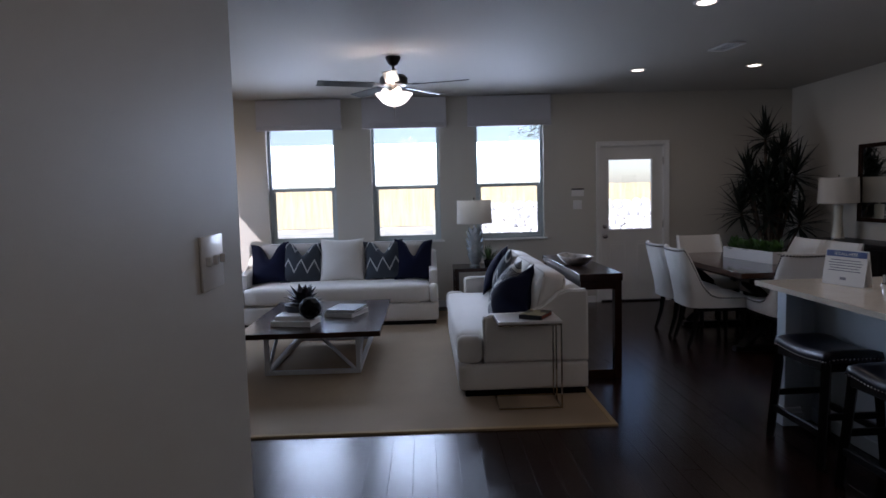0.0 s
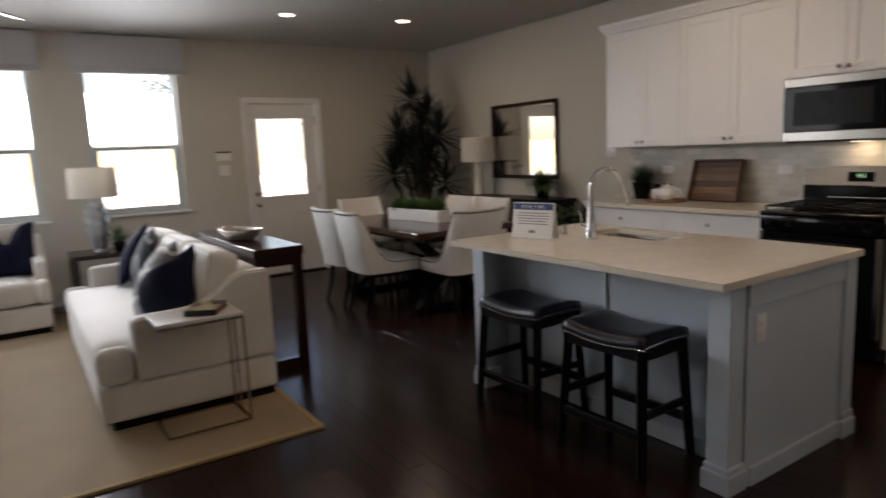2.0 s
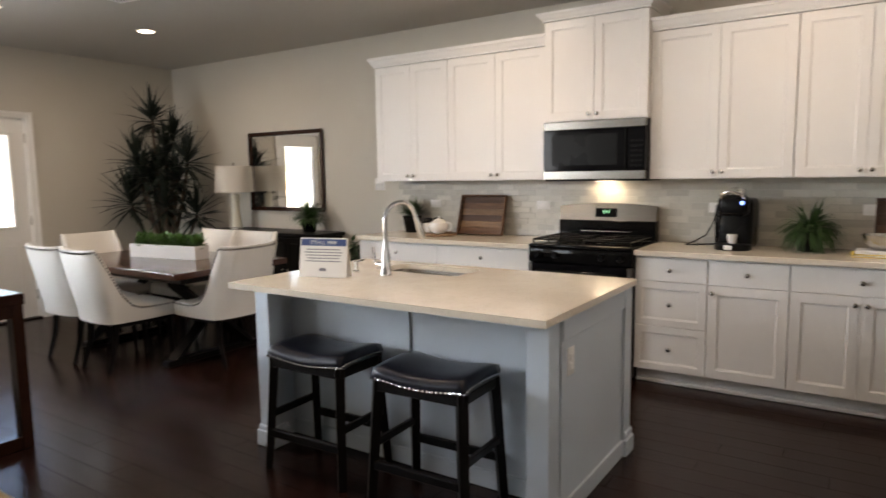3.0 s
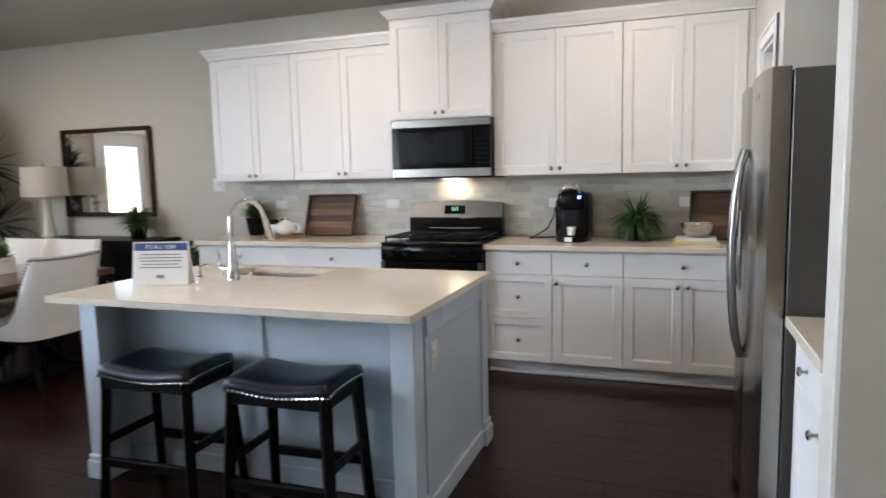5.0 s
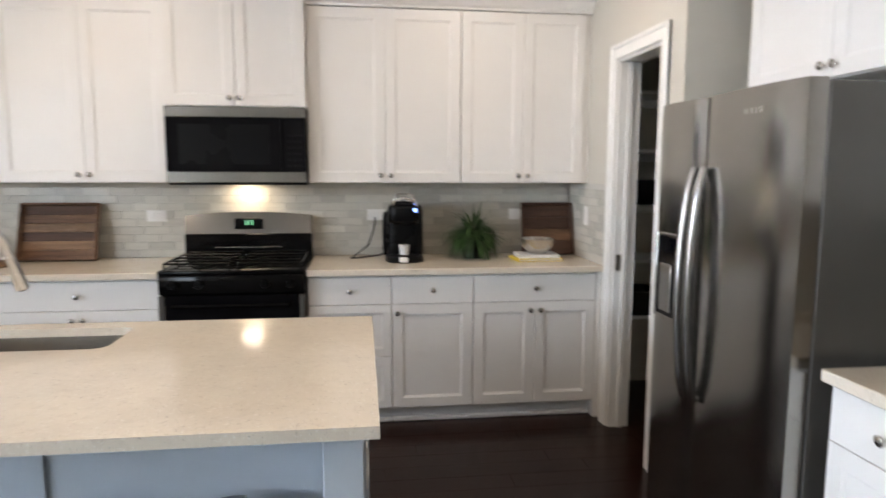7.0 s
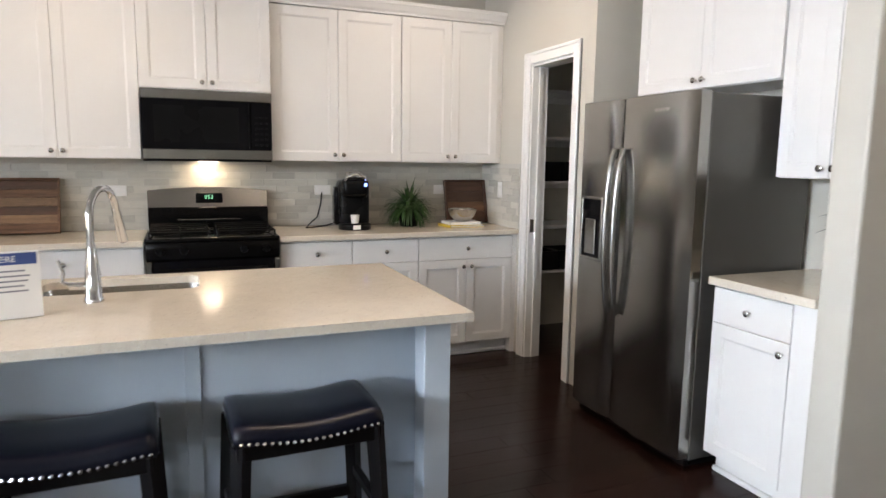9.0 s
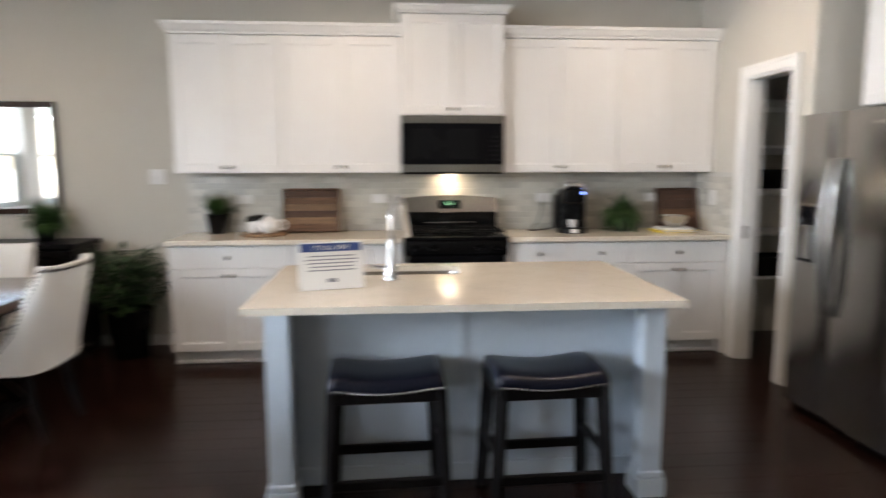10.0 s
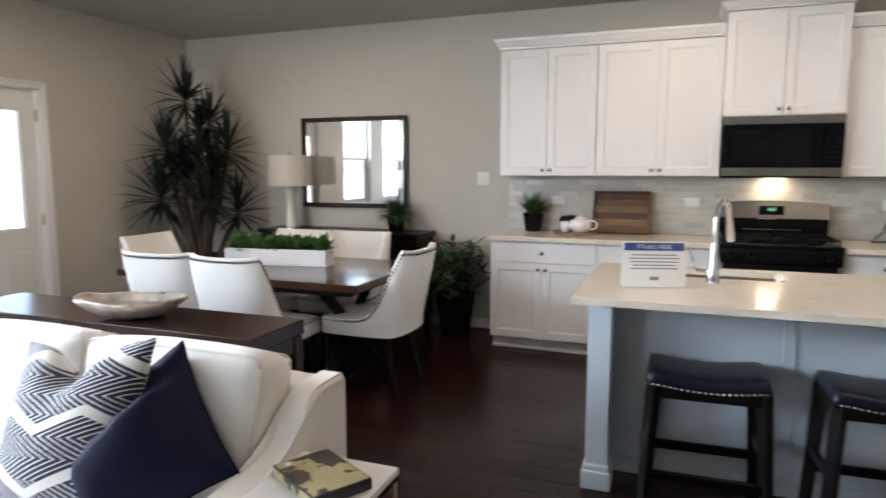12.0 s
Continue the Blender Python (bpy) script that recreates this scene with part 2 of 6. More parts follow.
def soft(bm, cx, cy, cz, w, d, h, r=0.04, bulge=(0.0, 0.0, 0.0), n=7, m=None):
    """A padded block: a box with round edges whose faces swell by bulge metres along x, y and z. m turns it about its middle."""
    half = (w / 2, d / 2, h / 2)
    seen = {}

    def vert(p):
        key = tuple(round(c, 5) for c in p)
        if key not in seen:
            q = [p[i] * half[i] for i in range(3)]
            inner = [max(-half[i] + r, min(half[i] - r, q[i])) for i in range(3)]
            dv = Vector([q[i] - inner[i] for i in range(3)])
            v = Vector(inner) + (dv.normalized() * r if dv.length > 1e-6 else dv)
            for i in range(3):
                j, k = (i + 1) % 3, (i + 2) % 3
                v[i] += bulge[i] * p[i] * (1 - p[j] ** 2) * (1 - p[k] ** 2)
            if m:
                v = m @ v
            seen[key] = bm.verts.new((cx + v.x, cy + v.y, cz + v.z))
        return seen[key]
    ks = []
    for i in range(n + 1):
        u = 2 * i / n - 1
        ks.append(math.copysign(abs(u) ** 0.7, u))
    for axis in range(3):
        for s in (-1, 1):
            for i in range(n):
                for j in range(n):
                    quad = []
                    for a, b in ((i, j), (i + 1, j), (i + 1, j + 1), (i, j + 1)):
                        p = [0, 0, 0]
                        p[axis], p[(axis + 1) % 3], p[(axis + 2) % 3] = s, ks[a], ks[b]
                        quad.append(vert(p))
                    bm.faces.new(quad if s > 0 else quad[::-1])
    return bm


def part(name, bm, mat, parent=None, label="", smooth=False, at=None, kind=""):
    """Links a bmesh as one mesh object under a thing or a part."""
    me = bpy.data.meshes.new(name)
    bmesh.ops.recalc_face_normals(bm, faces=bm.faces)
    bm.to_mesh(me)
    bm.free()
    me.materials.append(mat)
    if smooth:
        me.shade_smooth()
        if smooth != "all":
            me.set_sharp_from_angle(angle=radians(38))
    ob = new(name, me)
    ob.parent = parent
    if at is not None:
        ob.matrix_basis = at
    return tagged(ob, label, kind=kind)


def thing(name, m, label, category, group=""):
    ob = new(name)
    ob.empty_display_size = 0.1
    ob.matrix_world = m
    return tagged(ob, label, category, group)


def solid(name, bm, mat, label, category, m=None, group="", smooth=False):
    """A thing of one mesh."""
    ob = part(name, bm, mat, None, smooth=smooth)
    if m is not None:
        ob.matrix_world = m
    return tagged(ob, label, category, group)


def setting(name, bm, mat, smooth=False, parent=None):
    return part(name, bm, mat, parent, smooth=smooth, kind="structure")

# ---- the room ----
CEILING_Z = 2.74
XW, XE, XA = -5.49, 2.06, 2.61
YS = -8.0
T = 0.16
DOOR_Y0, DOOR_Y1 = -2.535, -1.685


def wall_along_y(name, x0, x1, y0, y1, z1, holes):
    """A wall in the y direction, with openings (y0, y1, z0, z1) in order of y."""
    bm = bmesh.new()
    y = y0
    for a, b, c, d in holes:
        box(bm, x0, x1, y, a, 0, z1)
        if c > 0:
            box(bm, x0, x1, a, b, 0, c)
        box(bm, x0, x1, a, b, d, z1)
        y = b
    box(bm, x0, x1, y, y1, 0, z1)
    return setting(name, bm, WALL)


WIN_Z0, WIN_Z1 = 0.885, 2.42
_holes = [(a, b, WIN_Z0, WIN_Z1) for a, b in sorted(WINDOWS)] + [(DOOR_Y0, DOOR_Y1, 0.0, 2.055)]
wall_along_y("wall_west", XW - T, XW, YS, 0, CEILING_Z, _holes)
wall_north = setting("wall_north", one_box(XW - T, 3.4, 0, T, 0, CEILING_Z), WALL)
_bm = bmesh.new()
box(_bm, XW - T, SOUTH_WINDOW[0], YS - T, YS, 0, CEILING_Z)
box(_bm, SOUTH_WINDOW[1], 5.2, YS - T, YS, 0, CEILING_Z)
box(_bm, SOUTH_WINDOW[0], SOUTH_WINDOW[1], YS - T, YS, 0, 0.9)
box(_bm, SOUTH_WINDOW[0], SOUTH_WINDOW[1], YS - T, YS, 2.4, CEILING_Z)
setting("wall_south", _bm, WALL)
setting("wall_far_east", one_box(5.2, 5.36, YS - T, -3.0, 0, CEILING_Z), WALL)
wall_pantry = wall_along_y("wall_pantry", XE, XE + 0.12, -1.48, 0, CEILING_Z, [(-1.275, -0.755, 0, 2.04)])
setting("wall_alcove_side", one_box(XE + 0.12, 3.28, -1.48, -1.36, 0, CEILING_Z), WALL)
setting("wall_alcove_back", one_box(XA, XA + 0.12, -3.08, -1.48, 0, CEILING_Z), WALL)
setting("wall_partition", one_box(1.95, 5.2, -3.21, -3.08, 0, CEILING_Z, bevel=0.012, seg=2), WALL)
setting("wall_pantry_back", one_box(3.28, 3.4, -1.48, 0, 0, CEILING_Z), WALL)
wall_entry = setting("wall_entry", one_box(1.31, 5.2, -5.44, -5.315, 0, CEILING_Z, bevel=0.012, seg=2), WALL)
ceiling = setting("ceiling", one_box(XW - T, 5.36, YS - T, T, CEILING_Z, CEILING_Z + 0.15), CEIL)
floor = setting("floor", one_box(XW, 5.2, YS, 0, -0.15, -0.012), GAP)


def baseboard(x0, x1, y0, y1):
    bm = one_box(x0, x1, y0, y1, 0, 0.085, bevel=0.004)
    dx, dy = (0.008, 0) if abs(x1 - x0) < abs(y1 - y0) else (0, 0.008)
    box(bm, x0 - dx, x1 + dx, y0 - dy, y1 + dy, 0, 0.018, bevel=0.004)
    return setting("baseboard", bm, TRIM)


baseboard(XW, XW + 0.014, YS, DOOR_Y0 - 0.07)
baseboard(XW, XW + 0.014, DOOR_Y1 + 0.07, 0)
baseboard(XW + 0.014, -2.06, -0.014, 0)
baseboard(1.935, 1.949, -3.205, -3.08)
baseboard(1.949, 5.2, -3.225, -3.211)
baseboard(1.31, 5.2, -5.314, -5.30)
baseboard(XW, 5.2, YS, YS + 0.014)


def sash_window(y0, y1):
    """A single-hung window: vinyl frame, upper and lower sash, panes, stool."""
    w = tagged(new("window"), kind="structure")
    x = XW - 0.10
    for nm, a in (("jamb", (x - 0.05, x + 0.02, y0, y0 + 0.035, WIN_Z0, WIN_Z1)), ("jamb", (x - 0.05, x + 0.02, y1 - 0.035, y1, WIN_Z0, WIN_Z1)),
                  ("head", (x - 0.05, x + 0.02, y0 + 0.035, y1 - 0.035, WIN_Z1 - 0.035, WIN_Z1)),
                  ("bottom_rail", (x - 0.05, x + 0.02, y0 + 0.035, y1 - 0.035, WIN_Z0, WIN_Z0 + 0.03))):
        part(nm, one_box(*a, bevel=0.004), VINYL, w)
    mid = 1.60
    low = part("lower_sash", box(box(box(one_box(x - 0.012, x + 0.016, y0 + 0.036, y0 + 0.075, WIN_Z0 + 0.031, mid, bevel=0.003),
                                         x - 0.012, x + 0.016, y1 - 0.075, y1 - 0.036, WIN_Z0 + 0.031, mid, bevel=0.003),
                                     x - 0.012, x + 0.016, y0 + 0.075, y1 - 0.075, WIN_Z0 + 0.031, WIN_Z0 + 0.07, bevel=0.003),
                                 x - 0.012, x + 0.018, y0 + 0.075, y1 - 0.075, mid - 0.035, mid, bevel=0.003), VINYL, w)
    part("sash_lock", one_box(x + 0.018, x + 0.03, (y0 + y1) / 2 + 0.15, (y0 + y1) / 2 + 0.19, mid - 0.012, mid + 0.006, bevel=0.003), VINYL, low)
    part("sash_lock", one_box(x + 0.018, x + 0.03, (y0 + y1) / 2 - 0.19, (y0 + y1) / 2 - 0.15, mid - 0.012, mid + 0.006, bevel=0.003), VINYL, low)
    part("upper_sash", one_box(x - 0.045, x - 0.014, y0 + 0.036, y1 - 0.036, mid - 0.03, mid + 0.004, bevel=0.003), VINYL, w)
    for z0, z1, dx in ((WIN_Z0 + 0.07, mid - 0.035, 0.0), (mid + 0.004, WIN_Z1 - 0.035, -0.03)):
        pane = part("pane", one_box(x + dx - 0.003, x + dx + 0.001, y0 + 0.036, y1 - 0.036, z0, z1), GLASS, w)
        pane.visible_shadow = False
    setting("window_sill", one_box(XW - 0.079, XW + 0.035, y0 - 0.04, y1 + 0.04, WIN_Z0 - 0.022, WIN_Z0 + 0.003, bevel=0.005), TRIM)
    return w


VINYL = material("pale_grey_vinyl", (0.50, 0.56, 0.56), 0.4, vary=0.02, bump=0)
for _y0, _y1 in WINDOWS:
    sash_window(_y0, _y1)
    for _side in (0,):
        c = (_y0 + _y1) / 2
        shade = thing("roman_shade", Matrix.Translation((XW, c, 2.34)), "pale lavender white flat roman shade pulled up over a sash window", "window shade", "roman shades on the window wall")
        part("headrail", one_box(0.0, 0.05, -0.535, 0.535, 0.36, 0.39, bevel=0.004), SHADE_CLOTH, shade)
        part("shade_panel", one_box(0.045, 0.062, -0.54, 0.54, 0.035, 0.385, bevel=0.004), SHADE_CLOTH, shade)
        for k, (dz, dd) in enumerate(((0.0, 0.022), (0.018, 0.014), (0.036, 0.006))):
            part("fold", one_box(0.03, 0.064 + dd, -0.542, 0.542, dz, dz + 0.03, bevel=0.008, seg=2), SHADE_CLOTH, shade, smooth=True)

# back door with a half light
back_door = tagged(new("door_1"), kind="structure")
_dx = XW - 0.06
_bm = bmesh.new()
G0, G1, GZ0, GZ1 = -2.415, -1.845, 0.965, 1.875
box(_bm, _dx - 0.02, _dx + 0.022, DOOR_Y0 + 0.01, G0, 0.02, 2.045)
box(_bm, _dx - 0.02, _dx + 0.022, G1, DOOR_Y1 - 0.01, 0.02, 2.045)
box(_bm, _dx - 0.02, _dx + 0.022, G0, G1, 0.02, GZ0)
box(_bm, _dx - 0.02, _dx + 0.022, G0, G1, GZ1, 2.045)
part("leaf", _bm, TRIM, back_door)
_bm = bmesh.new()
for a in ((G0 - 0.03, G0, GZ0 - 0.03, GZ1 + 0.03), (G1, G1 + 0.03, GZ0 - 0.03, GZ1 + 0.03), (G0, G1, GZ0 - 0.03, GZ0), (G0, G1, GZ1, GZ1 + 0.03)):
    box(_bm, _dx + 0.022, _dx + 0.034, a[0], a[1], a[2], a[3], bevel=0.004)
part("glazing_bead", _bm, TRIM, back_door)
part("pane", one_box(_dx - 0.003, _dx + 0.003, G0, G1, GZ0, GZ1), GLASS, back_door).visible_shadow = False
for a, b in ((-2.43, -2.16), (-2.07, -1.80)):
    _bm = one_box(_dx + 0.022, _dx + 0.027, a, b, 0.22, 0.80, bevel=0.002)
    box(_bm, _dx + 0.027, _dx + 0.034, a + 0.035, b - 0.035, 0.255, 0.765, bevel=0.006)
    part("raised_panel", _bm, TRIM, back_door)
for z in (0.87, 1.0):
    _bm = lathe(bmesh.new(), [(0.028, 0), (0.028, 0.008), (0.010, 0.012), (0.010, 0.03), (0.026 if z < 0.9 else 0.018, 0.036), (0.026 if z < 0.9 else 0.018, 0.052), (0.012, 0.058)], 16)
    part("door_knob" if z < 0.9 else "deadbolt", _bm, NICKEL, back_door, smooth=True, at=Matrix.Translation((_dx + 0.0225, DOOR_Y0 + 0.065, z)) @ pose(0, 0, 0, 0, 90, 0))
for z in (0.25, 1.02, 1.85):
    part("hinge", one_box(_dx + 0.02, _dx + 0.05, DOOR_Y1 - 0.016, DOOR_Y1 - 0.002, z - 0.05, z + 0.05, bevel=0.003), NICKEL, back_door)
setting("threshold", one_box(XW - 0.12, XW + 0.03, DOOR_Y0, DOOR_Y1, -0.01, 0.018, bevel=0.004), BLACK_WOOD)


def casing_y(x, y0, y1, z1, w, d):
    """Flat casing with a raised outer edge round an opening in a wall along y; it stands out from x by d."""
    a, b = sorted((x, x + d))
    e, f = sorted((x, x + d * 1.5))
    bm = bmesh.new()
    for s0, s1, o0, o1 in ((y0 - w, y0, y0 - w, y0 - w + 0.022), (y1, y1 + w, y1 + w - 0.022, y1 + w)):
        box(bm, a, b, s0, s1, 0, z1 + w, bevel=0.003)
        box(bm, e, f, o0, o1, 0, z1 + w, bevel=0.004)
    box(bm, a, b, y0, y1, z1, z1 + w, bevel=0.003)
    box(bm, e, f, y0 - w + 0.022, y1 + w - 0.022, z1 + w - 0.022, z1 + w, bevel=0.004)
    return setting("door_casing", bm, TRIM)


casing_y(XW, DOOR_Y0, DOOR_Y1, 2.055, 0.06, 0.014)
_bm = bmesh.new()
for a in ((DOOR_Y0, DOOR_Y0 + 0.009, 0, 2.055), (DOOR_Y1 - 0.009, DOOR_Y1, 0, 2.055), (DOOR_Y0 + 0.009, DOOR_Y1 - 0.009, 2.047, 2.055)):
    box(_bm, XW - T, XW - 0.002, a[0], a[1], a[2], a[3])
setting("door_jamb", _bm, TRIM)
casing_y(XE, -1.275, -0.755, 2.04, 0.075, -0.015)
_bm = bmesh.new()
for a in ((-1.275, -1.258, 0, 2.04), (-0.772, -0.755, 0, 2.04), (-1.258, -0.772, 2.023, 2.04)):
    box(_bm, XE + 0.001, XE + 0.119, a[0], a[1], a[2], a[3])
box(_bm, XE + 0.05, XE + 0.075, -0.784, -0.772, 0, 2.023)
pantry_jamb = setting("door_jamb", _bm, TRIM)
part("strike_plate", one_box(XE + 0.012, XE + 0.04, -0.7745, -0.7725, 0.90, 0.99), NICKEL, pantry_jamb)
for z in (0.52, 0.88, 1.22, 1.56, 1.91):
    sh = thing("pantry_shelf", Matrix.Translation((2.73, -0.002, z)), "white painted pantry shelf on wall cleats", "shelf", "pantry shelves")
    part("shelf_board", one_box(-0.545, 0.545, -0.36, 0.0, 0, 0.02, bevel=0.002), TRIM, sh)
    part("cleat", one_box(-0.545, 0.545, -0.02, 0.0, -0.05, -0.0005, bevel=0.002), TRIM, sh)
    # Made-up black boxes stand in for the dark bands above two shelves.
    if z in (0.52, 1.22):
        for bx in (-0.30, 0.02, 0.34):
            bn = thing("storage_bin", Matrix.Translation((2.73 + bx, -0.19, z + 0.0205)), "low black box standing in for a dark band on a shelf", "storage bin", "bins in the pantry")
            bm = bmesh.new()
            for a in ((-0.15, 0.15, -0.155, -0.147), (-0.15, 0.15, 0.147, 0.155), (-0.15, -0.142, -0.147, 0.147), (0.142, 0.15, -0.147, 0.147)):
                box(bm, a[0], a[1], a[2], a[3], 0.0, 0.15)
            box(bm, -0.142, 0.142, -0.147, 0.147, 0.0, 0.006)
            part("wall", bm, BLACK_PLASTIC, bn)


def wall_plate(name, m, label, gangs=1, kind_="toggle", category="switch"):
    """A cover plate in the local x-z plane, its face toward -y."""
    p = thing(name, m, label, category)
    w = 0.035 + 0.023 * gangs + (0.012 if gangs == 1 else 0.035)
    part("cover_plate", one_box(-w / 2, w / 2, -0.006, 0, -0.058, 0.058, bevel=0.003, seg=2), PLATE, p, smooth=True)
    for g in range(gangs):
        cx = (g - (gangs - 1) / 2) * 0.046
        if kind_ == "outlet":
            for dz in (-0.02, 0.02):
                part("socket", one_box(cx - 0.016, cx + 0.016, -0.009, -0.006, dz - 0.013, dz + 0.013, bevel=0.003), PLATE, p)
        else:
            part("toggle", one_box(cx - 0.005, cx + 0.005, -0.018, -0.006, -0.006, 0.014, bevel=0.002), PLATE, p)
    return p


wall_plate("light_switch", Matrix.Translation((-2.28, 0, 1.343)), "white double light switch on the greige wall beside the cabinets", 2)
wall_plate("light_switch", pose(1.55, -5.315, 1.35, 0, 0, 180), "white triple light switch on the hallway wall", 3)
wall_plate("light_switch", pose(XW, -2.84, 1.30, 0, 0, 90), "white double light switch beside the back door", 2)
th = thing("alarm_keypad", pose(XW, -2.84, 1.46, 0, 0, 90), "white wall keypad with a dark display beside the back door", "keypad")
part("housing", one_box(-0.08, 0.08, -0.022, 0, -0.05, 0.035, bevel=0.004), PLATE, th)
part("display", one_box(-0.08, 0.08, -0.024, 0, 0.036, 0.052, bevel=0.002), BLACK_PLASTIC, th)

# ceiling fittings; the downlight at (4.4, -4.2) is an unseen addition
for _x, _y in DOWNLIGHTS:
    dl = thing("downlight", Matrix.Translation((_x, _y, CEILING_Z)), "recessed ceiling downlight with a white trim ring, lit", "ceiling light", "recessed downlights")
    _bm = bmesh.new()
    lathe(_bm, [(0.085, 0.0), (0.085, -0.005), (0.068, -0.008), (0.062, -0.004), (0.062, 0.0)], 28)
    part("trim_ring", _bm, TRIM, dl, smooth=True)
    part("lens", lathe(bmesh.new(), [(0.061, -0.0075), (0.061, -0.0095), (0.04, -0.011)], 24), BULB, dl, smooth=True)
vent = thing("ceiling_vent", pose(-2.9, -2.1, CEILING_Z, 0, 0, 8), "white louvred air vent in the ceiling", "vent")
_bm = bmesh.new()
for a in ((-0.16, -0.14, -0.09, 0.09), (0.14, 0.16, -0.09, 0.09), (-0.14, 0.14, -0.09, -0.07), (-0.14, 0.14, 0.07, 0.09)):
    box(_bm, a[0], a[1], a[2], a[3], -0.012, 0, bevel=0.002)
part("frame", _bm, TRIM, vent)
# Flat near-black sheet: the shade inside the duct, put in as colour.
part("duct_shade", one_box(-0.14, 0.14, -0.07, 0.07, -0.002, -0.0005), GAP, vent)
for k in range(7):
    part("slat", one_box(-0.139, 0.139, -0.008, 0.008, -0.0015, 0.0), TRIM, vent, at=pose(0, -0.06 + k * 0.02, -0.006, 35, 0, 0))

# ---- kitchen ----


def knob(parent, x, y, z):
    bm = lathe(bmesh.new(), [(0.006, 0), (0.005, 0.012), (0.008, 0.016), (0.0145, 0.020), (0.0145, 0.025), (0.009, 0.029)], 14)
    return part("knob", bm, NICKEL, parent, "brushed nickel knob", smooth=True, at=Matrix.Translation((x, y, z)) @ pose(0, 0, 0, 90, 0, 0))


def shaker(bm, x0, x1, z0, z1, y, rail=0.057):
    """A framed door of one piece whose face stands at y, 19 mm thick, with a stepped recess."""
    def ring(ins, yy):
        return [bm.verts.new(v) for v in ((x0 + ins, yy, z0 + ins), (x1 - ins, yy, z0 + ins), (x1 - ins, yy, z1 - ins), (x0 + ins, yy, z1 - ins))]
    rings = [ring(0, y + 0.019), ring(0, y + 0.0015), ring(0.0015, y), ring(rail, y), ring(rail + 0.002, y + 0.003), ring(rail + 0.009, y + 0.0045), ring(rail + 0.0105, y + 0.008)]
    for a, b in zip(rings, rings[1:]):
        for k in range(4):
            bm.faces.new((a[k], a[(k + 1) % 4], b[(k + 1) % 4], b[k]))
    bm.faces.new(rings[0][::-1])
    bm.faces.new(rings[-1])
    return bm


def upper_cabinet(m, w, z0, z1, depth, label, group="white wall cabinets"):
    c = thing("wall_cabinet", m, label, "kitchen cabinet", group)
    part("body", one_box(0.0008, w - 0.0008, -depth + 0.02, -0.002, z0, z1, bevel=0.001), CAB, c)
    for s in (0, 1):
        x0, x1 = (0.003, w / 2 - 0.0015) if s == 0 else (w / 2 + 0.0015, w - 0.003)
        d = part("door", shaker(bmesh.new(), x0, x1, z0 + 0.004, z1 - 0.004, -depth), CAB, c)
        knob(d, x1 - 0.028 if s == 0 else x0 + 0.028, -depth, z0 + 0.045)
    return c


def base_cabinet(m, w, layout, label, height=0.872, depth=0.615, group="white base cabinets"):
    """layout: drawers (three), single (drawer over one door), double (drawer over two doors)."""
    c = thing("base_cabinet", m, label, "kitchen cabinet", group)
    part("body", one_box(0.0008, w - 0.0008, -depth + 0.02, -0.002, 0.10, height, bevel=0.001), CAB, c)
    bm = one_box(0.0008, w - 0.0008, -depth + 0.085, -depth + 0.10, 0.0, 0.10)
    box(bm, 0.0008, w - 0.0008, -depth + 0.06, -depth + 0.085, 0.0, 0.024, bevel=0.006)
    part("toe_kick", bm, CAB, c)
    top0 = height - 0.165
    d = part("drawer", one_box(0.003, w - 0.003, -depth, -depth + 0.019, top0, height - 0.012, bevel=0.002), CAB, c)
    knob(d, w / 2, -depth, (top0 + height) / 2 - 0.005)
    z_low = 0.106
    if layout == "drawers":
        mid = (z_low + top0) / 2
        for a, b in ((z_low, mid - 0.0015), (mid + 0.0015, top0 - 0.003)):
            d = part("drawer", shaker(bmesh.new(), 0.003, w - 0.003, a, b, -depth, 0.045), CAB, c)
            knob(d, w / 2, -depth + 0.008, (a + b) / 2)
    elif layout in ("single", "single_right"):
        d = part("door", shaker(bmesh.new(), 0.003, w - 0.003, z_low, top0 - 0.003, -depth), CAB, c)
        knob(d, 0.031 if layout == "single" else w - 0.031, -depth, top0 - 0.05)
    else:
        for s in (0, 1):
            x0, x1 = (0.003, w / 2 - 0.0015) if s == 0 else (w / 2 + 0.0015, w - 0.003)
            d = part("door", shaker(bmesh.new(), x0, x1, z_low, top0 - 0.003, -depth), CAB, c)
            knob(d, x1 - 0.028 if s == 0 else x0 + 0.028, -depth, top0 - 0.05)
    return c


U0, U1 = 1.372, 2.365
upper_cabinet(Matrix.Translation((-2.040, 0, 0)), 0.765, U0, U1, 0.335, "white shaker wall cabinet with two doors above the counter end")
upper_cabinet(Matrix.Translation((-1.275, 0, 0)), 0.89, U0, U1, 0.335, "white shaker wall cabinet with two doors beside the microwave")
upper_cabinet(Matrix.Translation((-0.383, 0, 0)), 0.766, 1.795, 2.52, 0.39, "tall white shaker cabinet with two doors above the microwave")
upper_cabinet(Matrix.Translation((0.385, 0, 0)), 0.885, U0, U1, 0.335, "white shaker wall cabinet with two doors above the coffee maker")
upper_cabinet(Matrix.Translation((1.272, 0, 0)), 0.75, U0, U1, 0.335, "white shaker wall cabinet with two doors beside the pantry wall")
solid("cabinet_filler", one_box(2.023, XE - 0.001, -0.318, -0.002, U0, U1), CAB, "narrow white filler strip between cabinet and wall", "cabinet trim")


CROWN = [(0.0, 0.0), (0.010, 0.0), (0.012, 0.010), (0.024, 0.020), (0.040, 0.042), (0.046, 0.046), (0.048, 0.062), (0.0, 0.062)]


